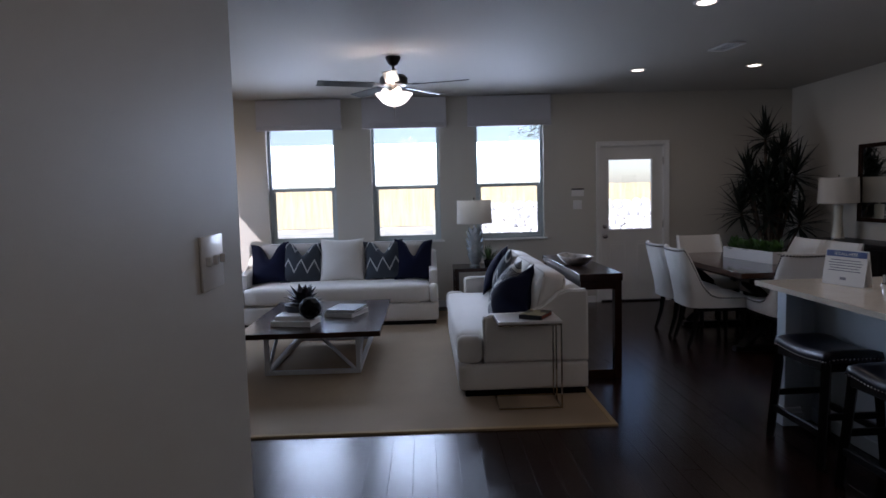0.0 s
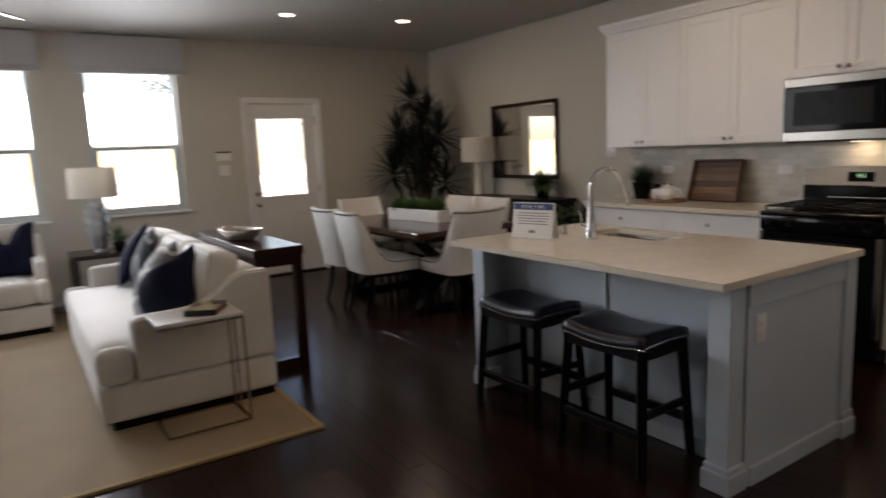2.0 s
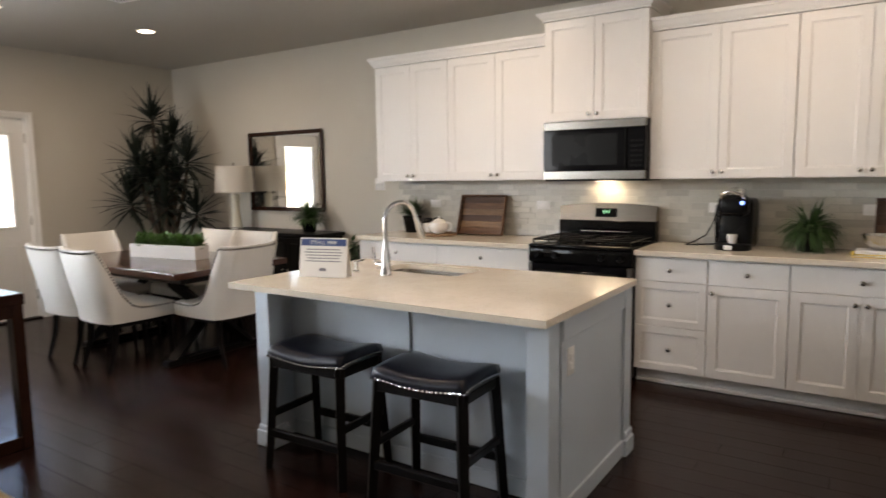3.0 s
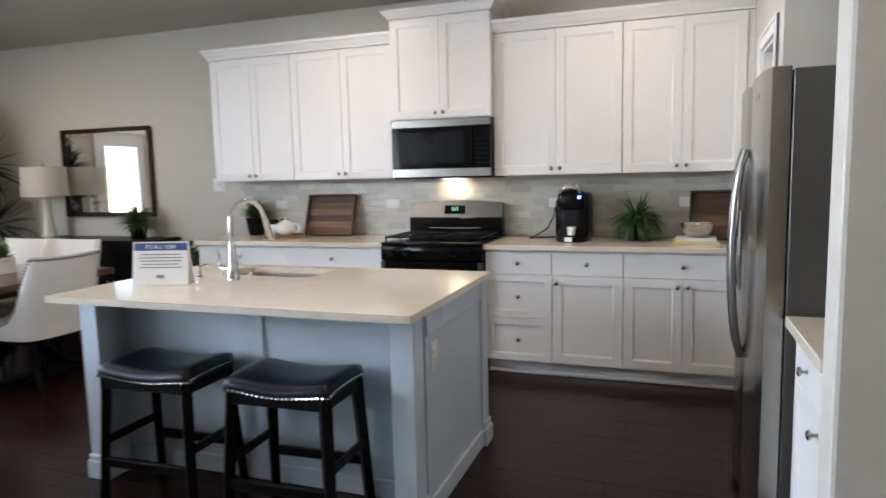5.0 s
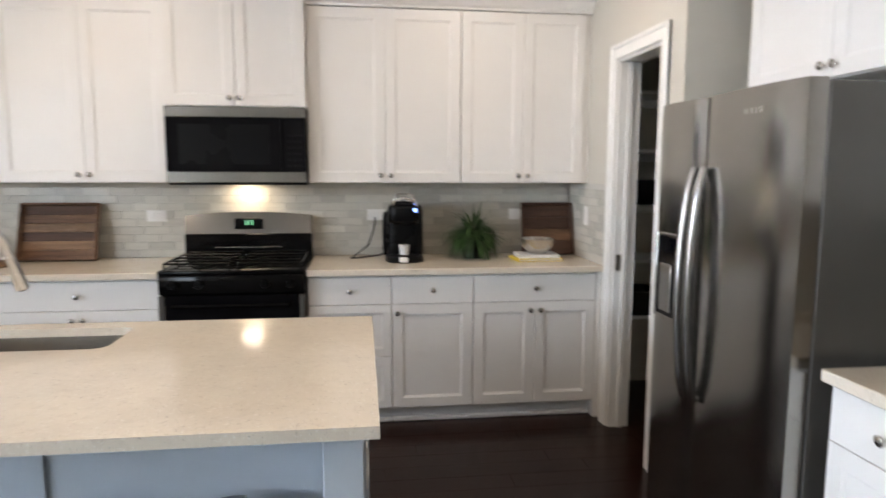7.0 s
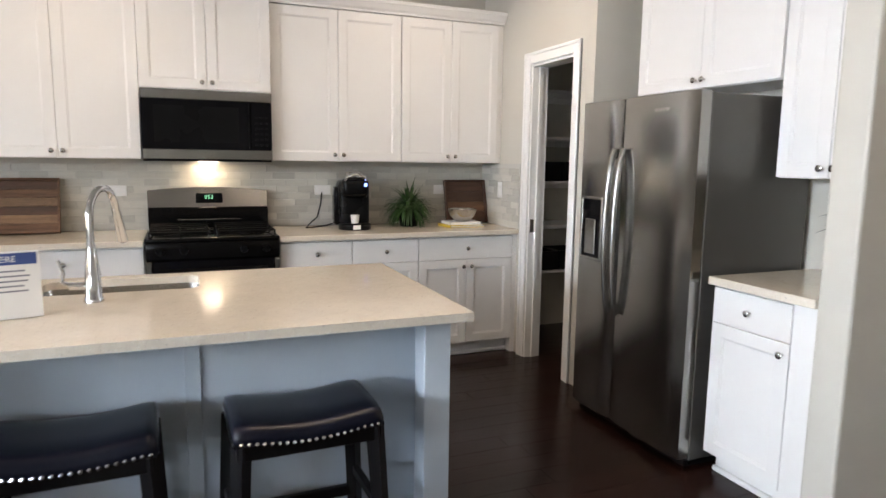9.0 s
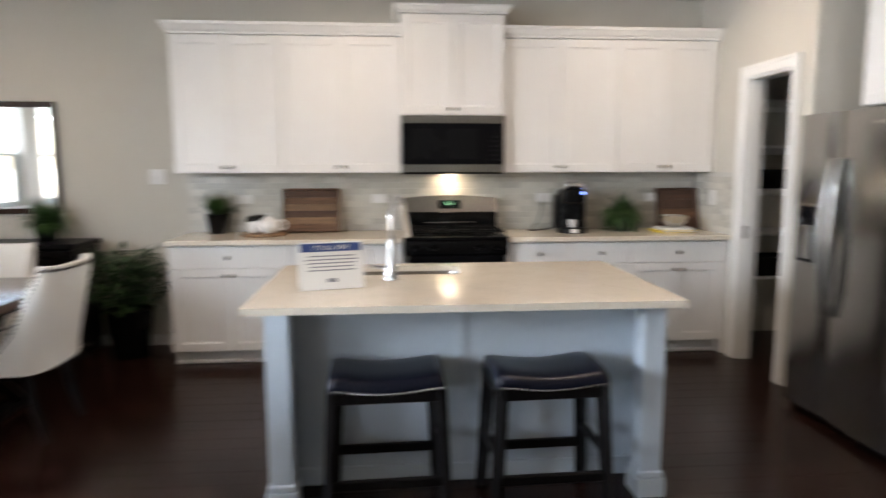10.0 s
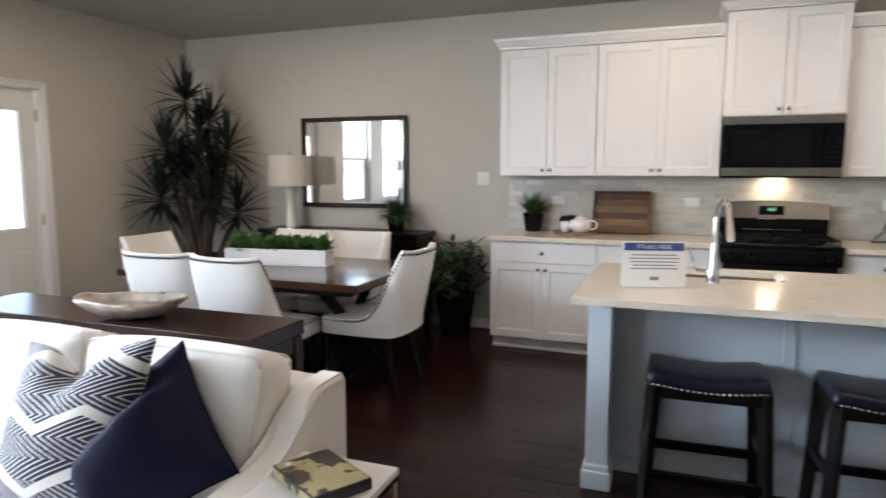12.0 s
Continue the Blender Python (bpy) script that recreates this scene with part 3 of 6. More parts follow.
def crown_mesh(x0, x1, y, z, left, right, back=-0.003, tall=1.0):
    """Sweeps the moulding's profile along the front and round the free ends, mitred at the corners."""
    bm = bmesh.new()
    rows = [[bm.verts.new(v) for v in ((x0 - o * left, back, z + h * tall), (x0 - o * left, y - o, z + h * tall), (x1 + o * right, y - o, z + h * tall), (x1 + o * right, back, z + h * tall))] for o, h in CROWN]
    for a, b in zip(rows, rows[1:]):
        for k in range(3):
            bm.faces.new((a[k], a[k + 1], b[k + 1], b[k]))
    bm.faces.new(rows[-1])
    bm.faces.new(rows[0][::-1])
    return bm


def crown(name, x0, x1, y, z, left, right, tall=1.32):
    return solid(name, crown_mesh(x0, x1, y, z, left, right, tall=tall), CAB, "white crown moulding along the cabinet tops", "crown moulding")


crown("crown_moulding", -2.040, -0.386, -0.335, U1 + 0.001, True, False)
crown("crown_moulding", 0.386, XE - 0.002, -0.335, U1 + 0.001, False, False)
crown("crown_moulding", -0.383, 0.383, -0.39, 2.521, True, True, 0.95)

BC = 0.872
base_cabinet(Matrix.Translation((-2.030, 0, 0)), 0.822, "double", "white shaker base cabinet, one drawer over two doors, counter end")
base_cabinet(Matrix.Translation((-1.208, 0, 0)), 0.822, "double", "white shaker base cabinet, drawer over two doors, beside the range")
base_cabinet(Matrix.Translation((0.386, 0, 0)), 0.46, "drawers", "white shaker base cabinet with three drawers beside the range")
base_cabinet(Matrix.Translation((0.846, 0, 0)), 0.46, "single", "white shaker base cabinet with one drawer over one door")
base_cabinet(Matrix.Translation((1.306, 0, 0)), 0.72, "double", "white shaker base cabinet, drawer over two doors, near the pantry")
solid("cabinet_filler", one_box(2.027, XE - 0.001, -0.612, -0.002, 0.0, BC), CAB, "narrow white filler strip between cabinet and wall", "cabinet trim")
solid("countertop", one_box(-2.045, -0.384, -0.645, -0.001, BC + 0.001, 0.908, bevel=0.003), COUNTER, "cream speckled quartz worktop with plant and tea set", "countertop")
solid("countertop", one_box(0.384, XE - 0.001, -0.645, -0.001, BC + 0.001, 0.908, bevel=0.003), COUNTER, "cream speckled quartz worktop with coffee maker and plant", "countertop")
solid("cabinet_filler", one_box(1.98, 2.0, -3.078, -2.966, 0.0, BC), CAB, "white filler panel between the side cabinet and the wall end", "cabinet trim")
RW = pose(XA, -2.565, 0, 0, 0, -90)
base_cabinet(RW, 0.40, "single_right", "white shaker base cabinet, drawer over one door, beside the refrigerator", depth=0.632)
solid("countertop", one_box(1.945, XA - 0.001, -3.078, -2.56, BC + 0.001, 0.908, bevel=0.003), COUNTER, "cream speckled quartz worktop beside the refrigerator", "countertop")
upper_cabinet(pose(XA, -1.60, 0, 0, 0, -90), 0.963, 1.765, 2.55, 0.335, "white shaker cabinet with two doors above the refrigerator")
upper_cabinet(pose(XA, -2.565, 0, 0, 0, -90), 0.512, 1.335, 2.55, 0.325, "white shaker wall cabinet above the side worktop")
_c = thing("crown_moulding", Matrix.Translation((XA, -1.6, 2.551)), "white stepped crown moulding above the refrigerator cabinets", "crown moulding")
part("moulding", crown_mesh(0, 1.476, -0.335, 0, 1, 0), CAB, _c, at=pose(0, 0, 0, 0, 0, -90))


# range
rng = thing("gas_range", Matrix.Translation((0, 0, 0)), "black and stainless steel gas range with cast iron grates", "stove")
part("body", one_box(-0.378, 0.378, -0.62, -0.02, 0.02, 0.895, bevel=0.003), BLACK, rng)
part("cooktop", one_box(-0.379, 0.379, -0.665, -0.02, 0.896, 0.918, bevel=0.006, seg=2), BLACK, rng, smooth=True)
part("control_panel", one_box(-0.378, 0.378, -0.665, -0.621, 0.79, 0.895, bevel=0.008, seg=2), BLACK, rng, smooth=True)
part("side_trim", one_box(-0.379, -0.345, -0.668, -0.6215, 0.16, 0.785, bevel=0.004), STEEL, rng)
part("side_trim", one_box(0.345, 0.379, -0.668, -0.6215, 0.16, 0.785, bevel=0.004), STEEL, rng)
od = part("oven_door", one_box(-0.344, 0.344, -0.662, -0.6215, 0.16, 0.785, bevel=0.005), BLACK_GLASS, rng)
part("oven_handle", tube(bmesh.new(), [(-0.30, -0.665, 0.735), (-0.30, -0.705, 0.735), (0.30, -0.705, 0.735), (0.30, -0.665, 0.735)], 0.011, 10), BLACK, od, smooth=True)
part("storage_drawer", one_box(-0.378, 0.378, -0.655, -0.6215, 0.03, 0.155, bevel=0.004), BLACK, rng)
for kx in (-0.30, -0.17, 0.17, 0.30):
    part("burner_knob", lathe(bmesh.new(), [(0.024, 0), (0.022, 0.02), (0.018, 0.026)], 16), BLACK_PLASTIC, rng, smooth=True, at=Matrix.Translation((kx, -0.6655, 0.845)) @ pose(0, 0, 0, 90, 0, 0))
_bm = bmesh.new()
for k in range(16):
    a, b = -0.378 + k * 0.756 / 16, -0.378 + (k + 1) * 0.756 / 16
    za, zb = [1.168 + 0.022 * (1 - (q / 0.378) ** 2) for q in (a, b)]
    vs = [_bm.verts.new(v) for v in ((a, -0.105, 1.06), (b, -0.105, 1.06), (b, -0.078, zb), (a, -0.078, za), (a, -0.015, 1.06), (b, -0.015, 1.06), (b, -0.015, zb), (a, -0.015, za))]
    for f in ((0, 1, 2, 3), (3, 2, 6, 7), (4, 7, 6, 5), (0, 4, 5, 1)) + (((0, 3, 7, 4),) if k == 0 else ()) + (((1, 5, 6, 2),) if k == 15 else ()):
        _bm.faces.new([vs[i] for i in f])
bmesh.ops.remove_doubles(_bm, verts=_bm.verts, dist=0.0002)
bg = part("backguard", _bm, STEEL_DIM, rng, "brushed stainless steel backguard")
part("backguard_base", one_box(-0.378, 0.378, -0.108, -0.016, 0.919, 1.059, bevel=0.004), BLACK, rng)
part("clock_display", one_box(-0.085, 0.085, -0.008, 0, -0.034, 0.034, bevel=0.003), BLACK_GLASS, bg, at=pose(0, -0.088, 1.118, -14, 0, 0))
_g = glow("green_digits", (0.1, 0.9, 0.35), 0.35)
for k, dx in enumerate((-0.022, -0.006, 0.016)):
    _bm = bmesh.new()
    for a in ((-0.005, 0.005, 0.010, 0.012), (-0.005, 0.005, -0.001, 0.001), (0.004, 0.006, 0, 0.011), (0.004, 0.006, -0.011, 0), (-0.005, 0.005, -0.012, -0.010)):
        box(_bm, dx + a[0], dx + a[1], -0.0095, -0.0085, 0.006 + a[2], 0.006 + a[3])
    part("digit", _bm, _g, bg, at=pose(0, -0.088, 1.118, -14, 0, 0))
for bx in (-0.19, 0.19):
    for by in (-0.50, -0.24):
        part("burner_cap", lathe(bmesh.new(), [(0.052, 0.918), (0.052, 0.926), (0.034, 0.93), (0.034, 0.938), (0.02, 0.94)], 20, at=(bx, by, 0)), IRON, rng, smooth=True)
    gr = bmesh.new()
    for x in (bx - 0.165, bx + 0.165, bx):
        tube(gr, [(x, -0.62, 0.950), (x, -0.12, 0.950)], 0.0065, 6)
    for y in (-0.62, -0.50, -0.37, -0.24, -0.12):
        tube(gr, [(bx - 0.165, y, 0.950), (bx + 0.165, y, 0.950)], 0.0065, 6)
    for x in (bx - 0.165, bx + 0.165):
        for y in (-0.62, -0.37, -0.12):
            tube(gr, [(x, y, 0.917), (x, y, 0.95)], 0.0065, 6)
    part("grate", gr, IRON, rng, "black cast iron grate")
part("oven_lamp_strip", one_box(-0.2, 0.2, -0.113, -0.1085, 0.975, 0.98), STEEL_H, rng)

# microwave
mw = thing("microwave", Matrix.Translation((0, 0, 1.362)), "black and stainless steel microwave hung under a cabinet", "microwave")
part("body", one_box(-0.379, 0.379, -0.37, -0.003, 0.0, 0.431, bevel=0.003), BLACK_PLASTIC, mw)
part("top_band", one_box(-0.379, 0.379, -0.41, -0.371, 0.372, 0.431, bevel=0.004), STEEL_DIM, mw)
part("bottom_band", one_box(-0.379, 0.379, -0.41, -0.371, 0.012, 0.075, bevel=0.004), STEEL_DIM, mw)
d = part("door", one_box(-0.379, 0.25, -0.408, -0.371, 0.076, 0.371, bevel=0.003), BLACK_GLASS, mw)
part("window_mesh", one_box(-0.31, 0.18, -0.4095, -0.4085, 0.115, 0.335), BLACK_PLASTIC, d)
part("door_edge", one_box(0.236, 0.243, -0.414, -0.409, 0.08, 0.367, bevel=0.002), BLACK_PLASTIC, d)
cp = part("control_panel", one_box(0.252, 0.379, -0.408, -0.371, 0.076, 0.371, bevel=0.003), BLACK_GLASS, mw)
for i in range(3):
    for j in range(6):
        part("button", one_box(0.275 + i * 0.03, 0.297 + i * 0.03, -0.4092, -0.4083, 0.10 + j * 0.034, 0.115 + j * 0.034), BLACK_PLASTIC, cp)
part("hood_lamp", one_box(-0.06, 0.06, -0.16, -0.06, -0.004, 0.0), BULB, mw)
_l = new("hood_light", bpy.data.lights.new("hood_light", "AREA"))
_l.data.shape, _l.data.size, _l.data.size_y, _l.data.energy, _l.data.color = "RECTANGLE", 0.12, 0.06, 0.13, (1, 0.82, 0.50)
_l.matrix_world = Matrix.Translation((0, -0.10, 1.352)) @ pose(0, 0, 0, 15, 0, 0)

# refrigerator
fr = thing("refrigerator", Matrix.Translation((2.572, -2.08, 0)), "tall side-by-side stainless steel refrigerator with an ice dispenser", "refrigerator")
part("cabinet", one_box(-0.62, 0, -0.43, 0.43, 0.03, 1.698, bevel=0.004), FRIDGE_SIDE, fr, "grey textured steel side")
part("kick_grille", one_box(-0.64, -0.05, -0.42, 0.42, 0.0, 0.0295), BLACK_PLASTIC, fr)
SPLIT = 0.082


def fridge_door(y0, y1):
    """A door whose face bows out toward -x."""
    bm = bmesh.new()
    n = 10
    cols = []
    for k in range(n + 1):
        u = k / n
        y = y0 + (y1 - y0) * u
        bow = 0.018 * (1 - (2 * u - 1) ** 4)
        cols.append([bm.verts.new(v) for v in ((-0.682 - bow, y, 0.045), (-0.682 - bow, y, 1.705), (-0.626, y, 1.705), (-0.626, y, 0.045))])
    for a, b in zip(cols, cols[1:]):
        for i in range(4):
            bm.faces.new((a[i], a[(i + 1) % 4], b[(i + 1) % 4], b[i]))
    bm.faces.new(cols[0])
    bm.faces.new(cols[-1][::-1])
    bmesh.ops.bevel(bm, geom=[e for e in bm.edges if e.is_manifold and e.calc_face_angle(0) > 0.9], offset=0.006, segments=2, affect="EDGES")
    return bm


fz = part("freezer_door", fridge_door(SPLIT + 0.003, 0.43), STEEL, fr, smooth=True)
fd = part("fridge_door", fridge_door(-0.43, SPLIT - 0.003), STEEL, fr, smooth=True)
for door, y in ((fz, SPLIT + 0.035), (fd, SPLIT - 0.035)):
    pts = []
    for k in range(15):
        u = k / 14
        pts.append((-0.705 - 0.042 * math.sin(math.pi * u) ** 0.6, y, 0.62 + 0.84 * u))
    part("handle", tube(bmesh.new(), pts, 0.0155, 12), STEEL_DIM, door, "curved brushed steel handle", smooth=True)
_bm = bmesh.new()
for a in ((0.20, 0.215, 0.87, 1.21), (0.375, 0.39, 0.87, 1.21), (0.215, 0.375, 0.87, 0.885), (0.215, 0.375, 1.195, 1.21)):
    box(_bm, -0.708, -0.69, a[0], a[1], a[2], a[3], bevel=0.003)
disp = part("dispenser", _bm, STEEL, fz)
part("recess", one_box(-0.702, -0.699, 0.215, 0.375, 0.885, 1.195), BLACK_GLASS, disp)
part("dispenser_paddle", one_box(-0.712, -0.7025, 0.25, 0.34, 0.90, 1.09, bevel=0.004), STEEL, disp)
for k, (a, b) in enumerate(((-0.26, -0.235), (-0.23, -0.215), (-0.21, -0.19), (-0.185, -0.16))):
    part("badge", one_box(-0.7015, -0.6995, a, b, 1.625, 1.642), NICKEL, fd)

# island
isl = thing("kitchen_island", Matrix.Translation((0, 0, 0)), "pale grey painted kitchen island with posts and a panelled knee space", "kitchen island")
IZ = 0.858
_bm = one_box(-0.949, 0.666, -2.44, -2.42, 0.0, IZ)
part("front_panel", _bm, ISLE, isl)
part("batten", one_box(-0.185, -0.135, -2.452, -2.4405, 0.09, IZ, bevel=0.002), ISLE, isl)
part("skirting", one_box(-0.948, 0.665, -2.454, -2.4405, 0.0, 0.085, bevel=0.004), ISLE, isl)
part("back_panel", one_box(-0.949, 0.666, -1.715, -1.70, 0.10, IZ), ISLE, isl)
part("end_panel", one_box(-0.975, -0.95, -2.566, -1.70, 0.0, IZ), ISLE, isl)
part("end_panel", one_box(0.667, 0.690, -2.555, -1.70, 0.0, IZ), ISLE, isl)
part("end_skirting", one_box(0.6905, 0.704, -2.53, -1.80, 0.0, 0.085, bevel=0.004), ISLE, isl)
for x0, y0 in ((-0.978, -2.665), (0.588, -2.665)):
    post = part("post", one_box(x0, x0 + 0.098, y0, y0 + 0.098, 0.0, IZ, bevel=0.003), ISLE, isl)
    bm = one_box(x0 - 0.015, x0 + 0.113, y0 - 0.015, y0 + 0.113, 0.0, 0.085, bevel=0.003)
    box(bm, x0 - 0.009, x0 + 0.107, y0 - 0.009, y0 + 0.107, 0.085, 0.115, bevel=0.006)
    part("plinth", bm, ISLE, post)
post = part("post", one_box(0.6905, 0.703, -1.80, -1.70, 0.0, IZ, bevel=0.002), ISLE, isl)
bm = one_box(0.7035, 0.722, -1.81, -1.69, 0.0, 0.085, bevel=0.003)
box(bm, 0.7035, 0.714, -1.805, -1.695, 0.085, 0.125, bevel=0.005)
part("plinth", bm, ISLE, post)
part("end_rail", one_box(0.6905, 0.699, -2.555, -1.80, IZ - 0.10, IZ, bevel=0.002), ISLE, isl)
wall_plate("outlet", pose(0.6905, -2.47, 0.66, 0, 0, 90), "pale outlet plate on the island end", 1, "outlet", "outlet")


def worktop_with_hole(x0, x1, y0, y1, z0, z1, hx0, hx1, hy0, hy1, r):
    bm = bmesh.new()
    outer = [bm.verts.new((x, y, z1)) for x, y in ((x0, y0), (x1, y0), (x1, y1), (x0, y1))]
    inner = []
    for cx, cy, a0 in ((hx1 - r, hy1 - r, 0), (hx0 + r, hy1 - r, 90), (hx0 + r, hy0 + r, 180), (hx1 - r, hy0 + r, 270)):
        for k in range(6):
            w = radians(a0 + k * 18)
            inner.append(bm.verts.new((cx + r * math.cos(w), cy + r * math.sin(w), z1)))
    es = [bm.edges.new((l[i], l[(i + 1) % len(l)])) for l in (outer, inner) for i in range(len(l))]
    bmesh.ops.triangle_fill(bm, edges=es, use_beauty=True)
    g = bmesh.ops.extrude_face_region(bm, geom=list(bm.faces))
    for v in [v for v in g["geom"] if isinstance(v, bmesh.types.BMVert)]:
        v.co.z = z0
    return bm


SX0, SX1, SY0, SY1 = -0.68, -0.12, -2.06, -1.77
solid("countertop", worktop_with_hole(-1.042, 0.722, -2.778, -1.69, IZ + 0.001, 0.889, SX0, SX1, SY0, SY1, 0.05), COUNTER, "cream speckled quartz island worktop with an undermount sink cut-out", "countertop")
_bm = bmesh.new()
rings = []
for z, ins, r in ((IZ, -0.008, 0.05), (0.72, 0.005, 0.05), (0.70, 0.03, 0.05)):
    ring = []
    for cx, cy, a0 in ((SX1 - ins - r, SY1 - ins - r, 0), (SX0 + ins + r, SY1 - ins - r, 90), (SX0 + ins + r, SY0 + ins + r, 180), (SX1 - ins - r, SY0 + ins + r, 270)):
        for k in range(6):
            w = radians(a0 + k * 18)
            ring.append(_bm.verts.new((cx + r * math.cos(w), cy + r * math.sin(w), z)))
    rings.append(ring)
for r0, r1 in zip(rings, rings[1:]):
    for k in range(24):
        _bm.faces.new((r0[k], r0[(k + 1) % 24], r1[(k + 1) % 24], r1[k]))
_bm.faces.new(rings[-1])
sink = thing("kitchen_sink", Matrix.Translation((0, 0, 0)), "stainless steel undermount sink in the island worktop", "sink")
part("basin", _bm, STEEL_H, sink, smooth=True)
part("drain", lathe(bmesh.new(), [(0.045, 0.7005), (0.045, 0.704), (0.03, 0.7045)], 20, at=(-0.42, -1.9, 0)), CHROME, sink, smooth=True)

fc = thing("kitchen_faucet", pose(-0.467, -2.205, 0.889, 0, 0, -20), "tall chrome gooseneck kitchen faucet with a side lever", "faucet")
part("base", lathe(bmesh.new(), [(0.032, 0), (0.032, 0.012), (0.027, 0.02), (0.025, 0.10), (0.019, 0.15), (0.0138, 0.19)], 24), CHROME, fc, smooth=True)
pts = [(0, 0, 0.158), (0, 0, 0.29)] + [(0, 0.098 * (1 - math.cos(a)), 0.29 + 0.098 * math.sin(a)) for a in [math.pi * k / 14 for k in range(1, 14)]]
part("neck", tube(bmesh.new(), pts, 0.0135, 14), CHROME, fc, smooth=True)
e, d0 = Vector(pts[-1]), (Vector(pts[-1]) - Vector(pts[-2])).normalized()
part("spray_head", tube(bmesh.new(), [e, e + d0 * 0.03, e + d0 * 0.09, e + d0 * 0.135, e + d0 * 0.14], [0.0145, 0.016, 0.018, 0.019, 0.015], 14), CHROME, fc, smooth=True)
part("valve", tube(bmesh.new(), [(-0.01, 0, 0.055), (-0.075, -0.01, 0.055)], 0.014, 12), CHROME, fc, smooth=True)
part("lever", tube(bmesh.new(), [(-0.07, -0.01, 0.055), (-0.098, -0.014, 0.07), (-0.092, -0.013, 0.10), (-0.108, -0.014, 0.145)], [0.009, 0.007, 0.006, 0.006], 10), CHROME, fc, smooth=True)
sd = thing("soap_dispenser", Matrix.Translation((-0.68, -2.20, 0.889)), "small chrome soap dispenser beside the faucet", "soap dispenser")
part("pump_base", lathe(bmesh.new(), [(0.02, 0), (0.02, 0.01), (0.012, 0.015), (0.010, 0.05), (0.014, 0.052), (0.014, 0.062)], 16), CHROME, sd, smooth=True)
part("spout", tube(bmesh.new(), [(0, 0, 0.058), (0, 0.06, 0.062), (0, 0.068, 0.052)], 0.006, 8), CHROME, sd, smooth=True)

sign = thing("counter_sign", pose(-0.722, -2.425, 0.889, 0, 0, 15), "white tabletop sign with a blue heading on the island", "sign")
BLUE = material("sign_blue", (0.035, 0.07, 0.22), 0.5, vary=0.02, bump=0)
PAPER = material("white_card", (0.80, 0.79, 0.76), 0.5, vary=0.01, bump=0)
INK = material("grey_ink", (0.22, 0.22, 0.25), 0.6, bump=0)
TILT = pose(0, 0, 0, -9, 0, 0)
card = part("card", one_box(-0.14, 0.14, -0.002, 0.002, 0.002, 0.21, bevel=0.001), PAPER, sign, at=TILT)
part("heading_band", one_box(-0.133, 0.133, -0.0034, -0.0022, 0.168, 0.204), BLUE, card)
_t = bpy.data.curves.new("heading", "FONT")
_t.body, _t.size, _t.align_x, _t.extrude = "IT'S ALL HERE", 0.026, "CENTER", 0.0004
_ob = new("heading", _t)
_ob.parent, _ob.matrix_basis = card, pose(0, -0.0042, 0.177, 90, 0, 0)
_t.materials.append(PAPER)
for k, w in enumerate((0.10, 0.112, 0.105, 0.095, 0.105)):
    part("text_line", one_box(-w, w, -0.003, -0.0022, 0.146 - k * 0.0155, 0.151 - k * 0.0155), INK, card)
part("logo_block", one_box(-0.02, 0.02, -0.003, -0.0022, 0.034, 0.05), INK, card)
part("rear_card", one_box(-0.14, 0.14, -0.002, 0.002, 0.002, 0.21, bevel=0.001), PAPER, sign, at=Matrix.Translation((0, 0.066, 0)) @ pose(0, 0, 0, 9, 0, 0))


def nails(parent, pts, r=0.0045, mat=None):
    """Nailheads set along points; each one a small pyramid dome, pointing along its normal."""
    bm = bmesh.new()
    for p, nrm in pts:
        p, nrm = Vector(p), Vector(nrm).normalized()
        a = nrm.orthogonal().normalized()
        b = nrm.cross(a)
        ring = [bm.verts.new(p + (a * math.cos(w) + b * math.sin(w)) * r) for w in [k * math.pi / 3 for k in range(6)]]
        tip = bm.verts.new(p + nrm * r * 0.7)
        for k in range(6):
            bm.faces.new((ring[k], ring[(k + 1) % 6], tip))
    return part("nailhead_trim", bm, mat or NICKEL, parent, kind="stuff")


def spaced(poly, gap):
    """Points every gap metres along a polyline, with the directions."""
    out, left = [], 0.0
    for a, b in zip(poly, poly[1:]):
        a, b = Vector(a), Vector(b)
        L = (b - a).length
        s = left
        while s < L:
            out.append(a.lerp(b, s / L))
            s += gap
        left = s - L
    return out


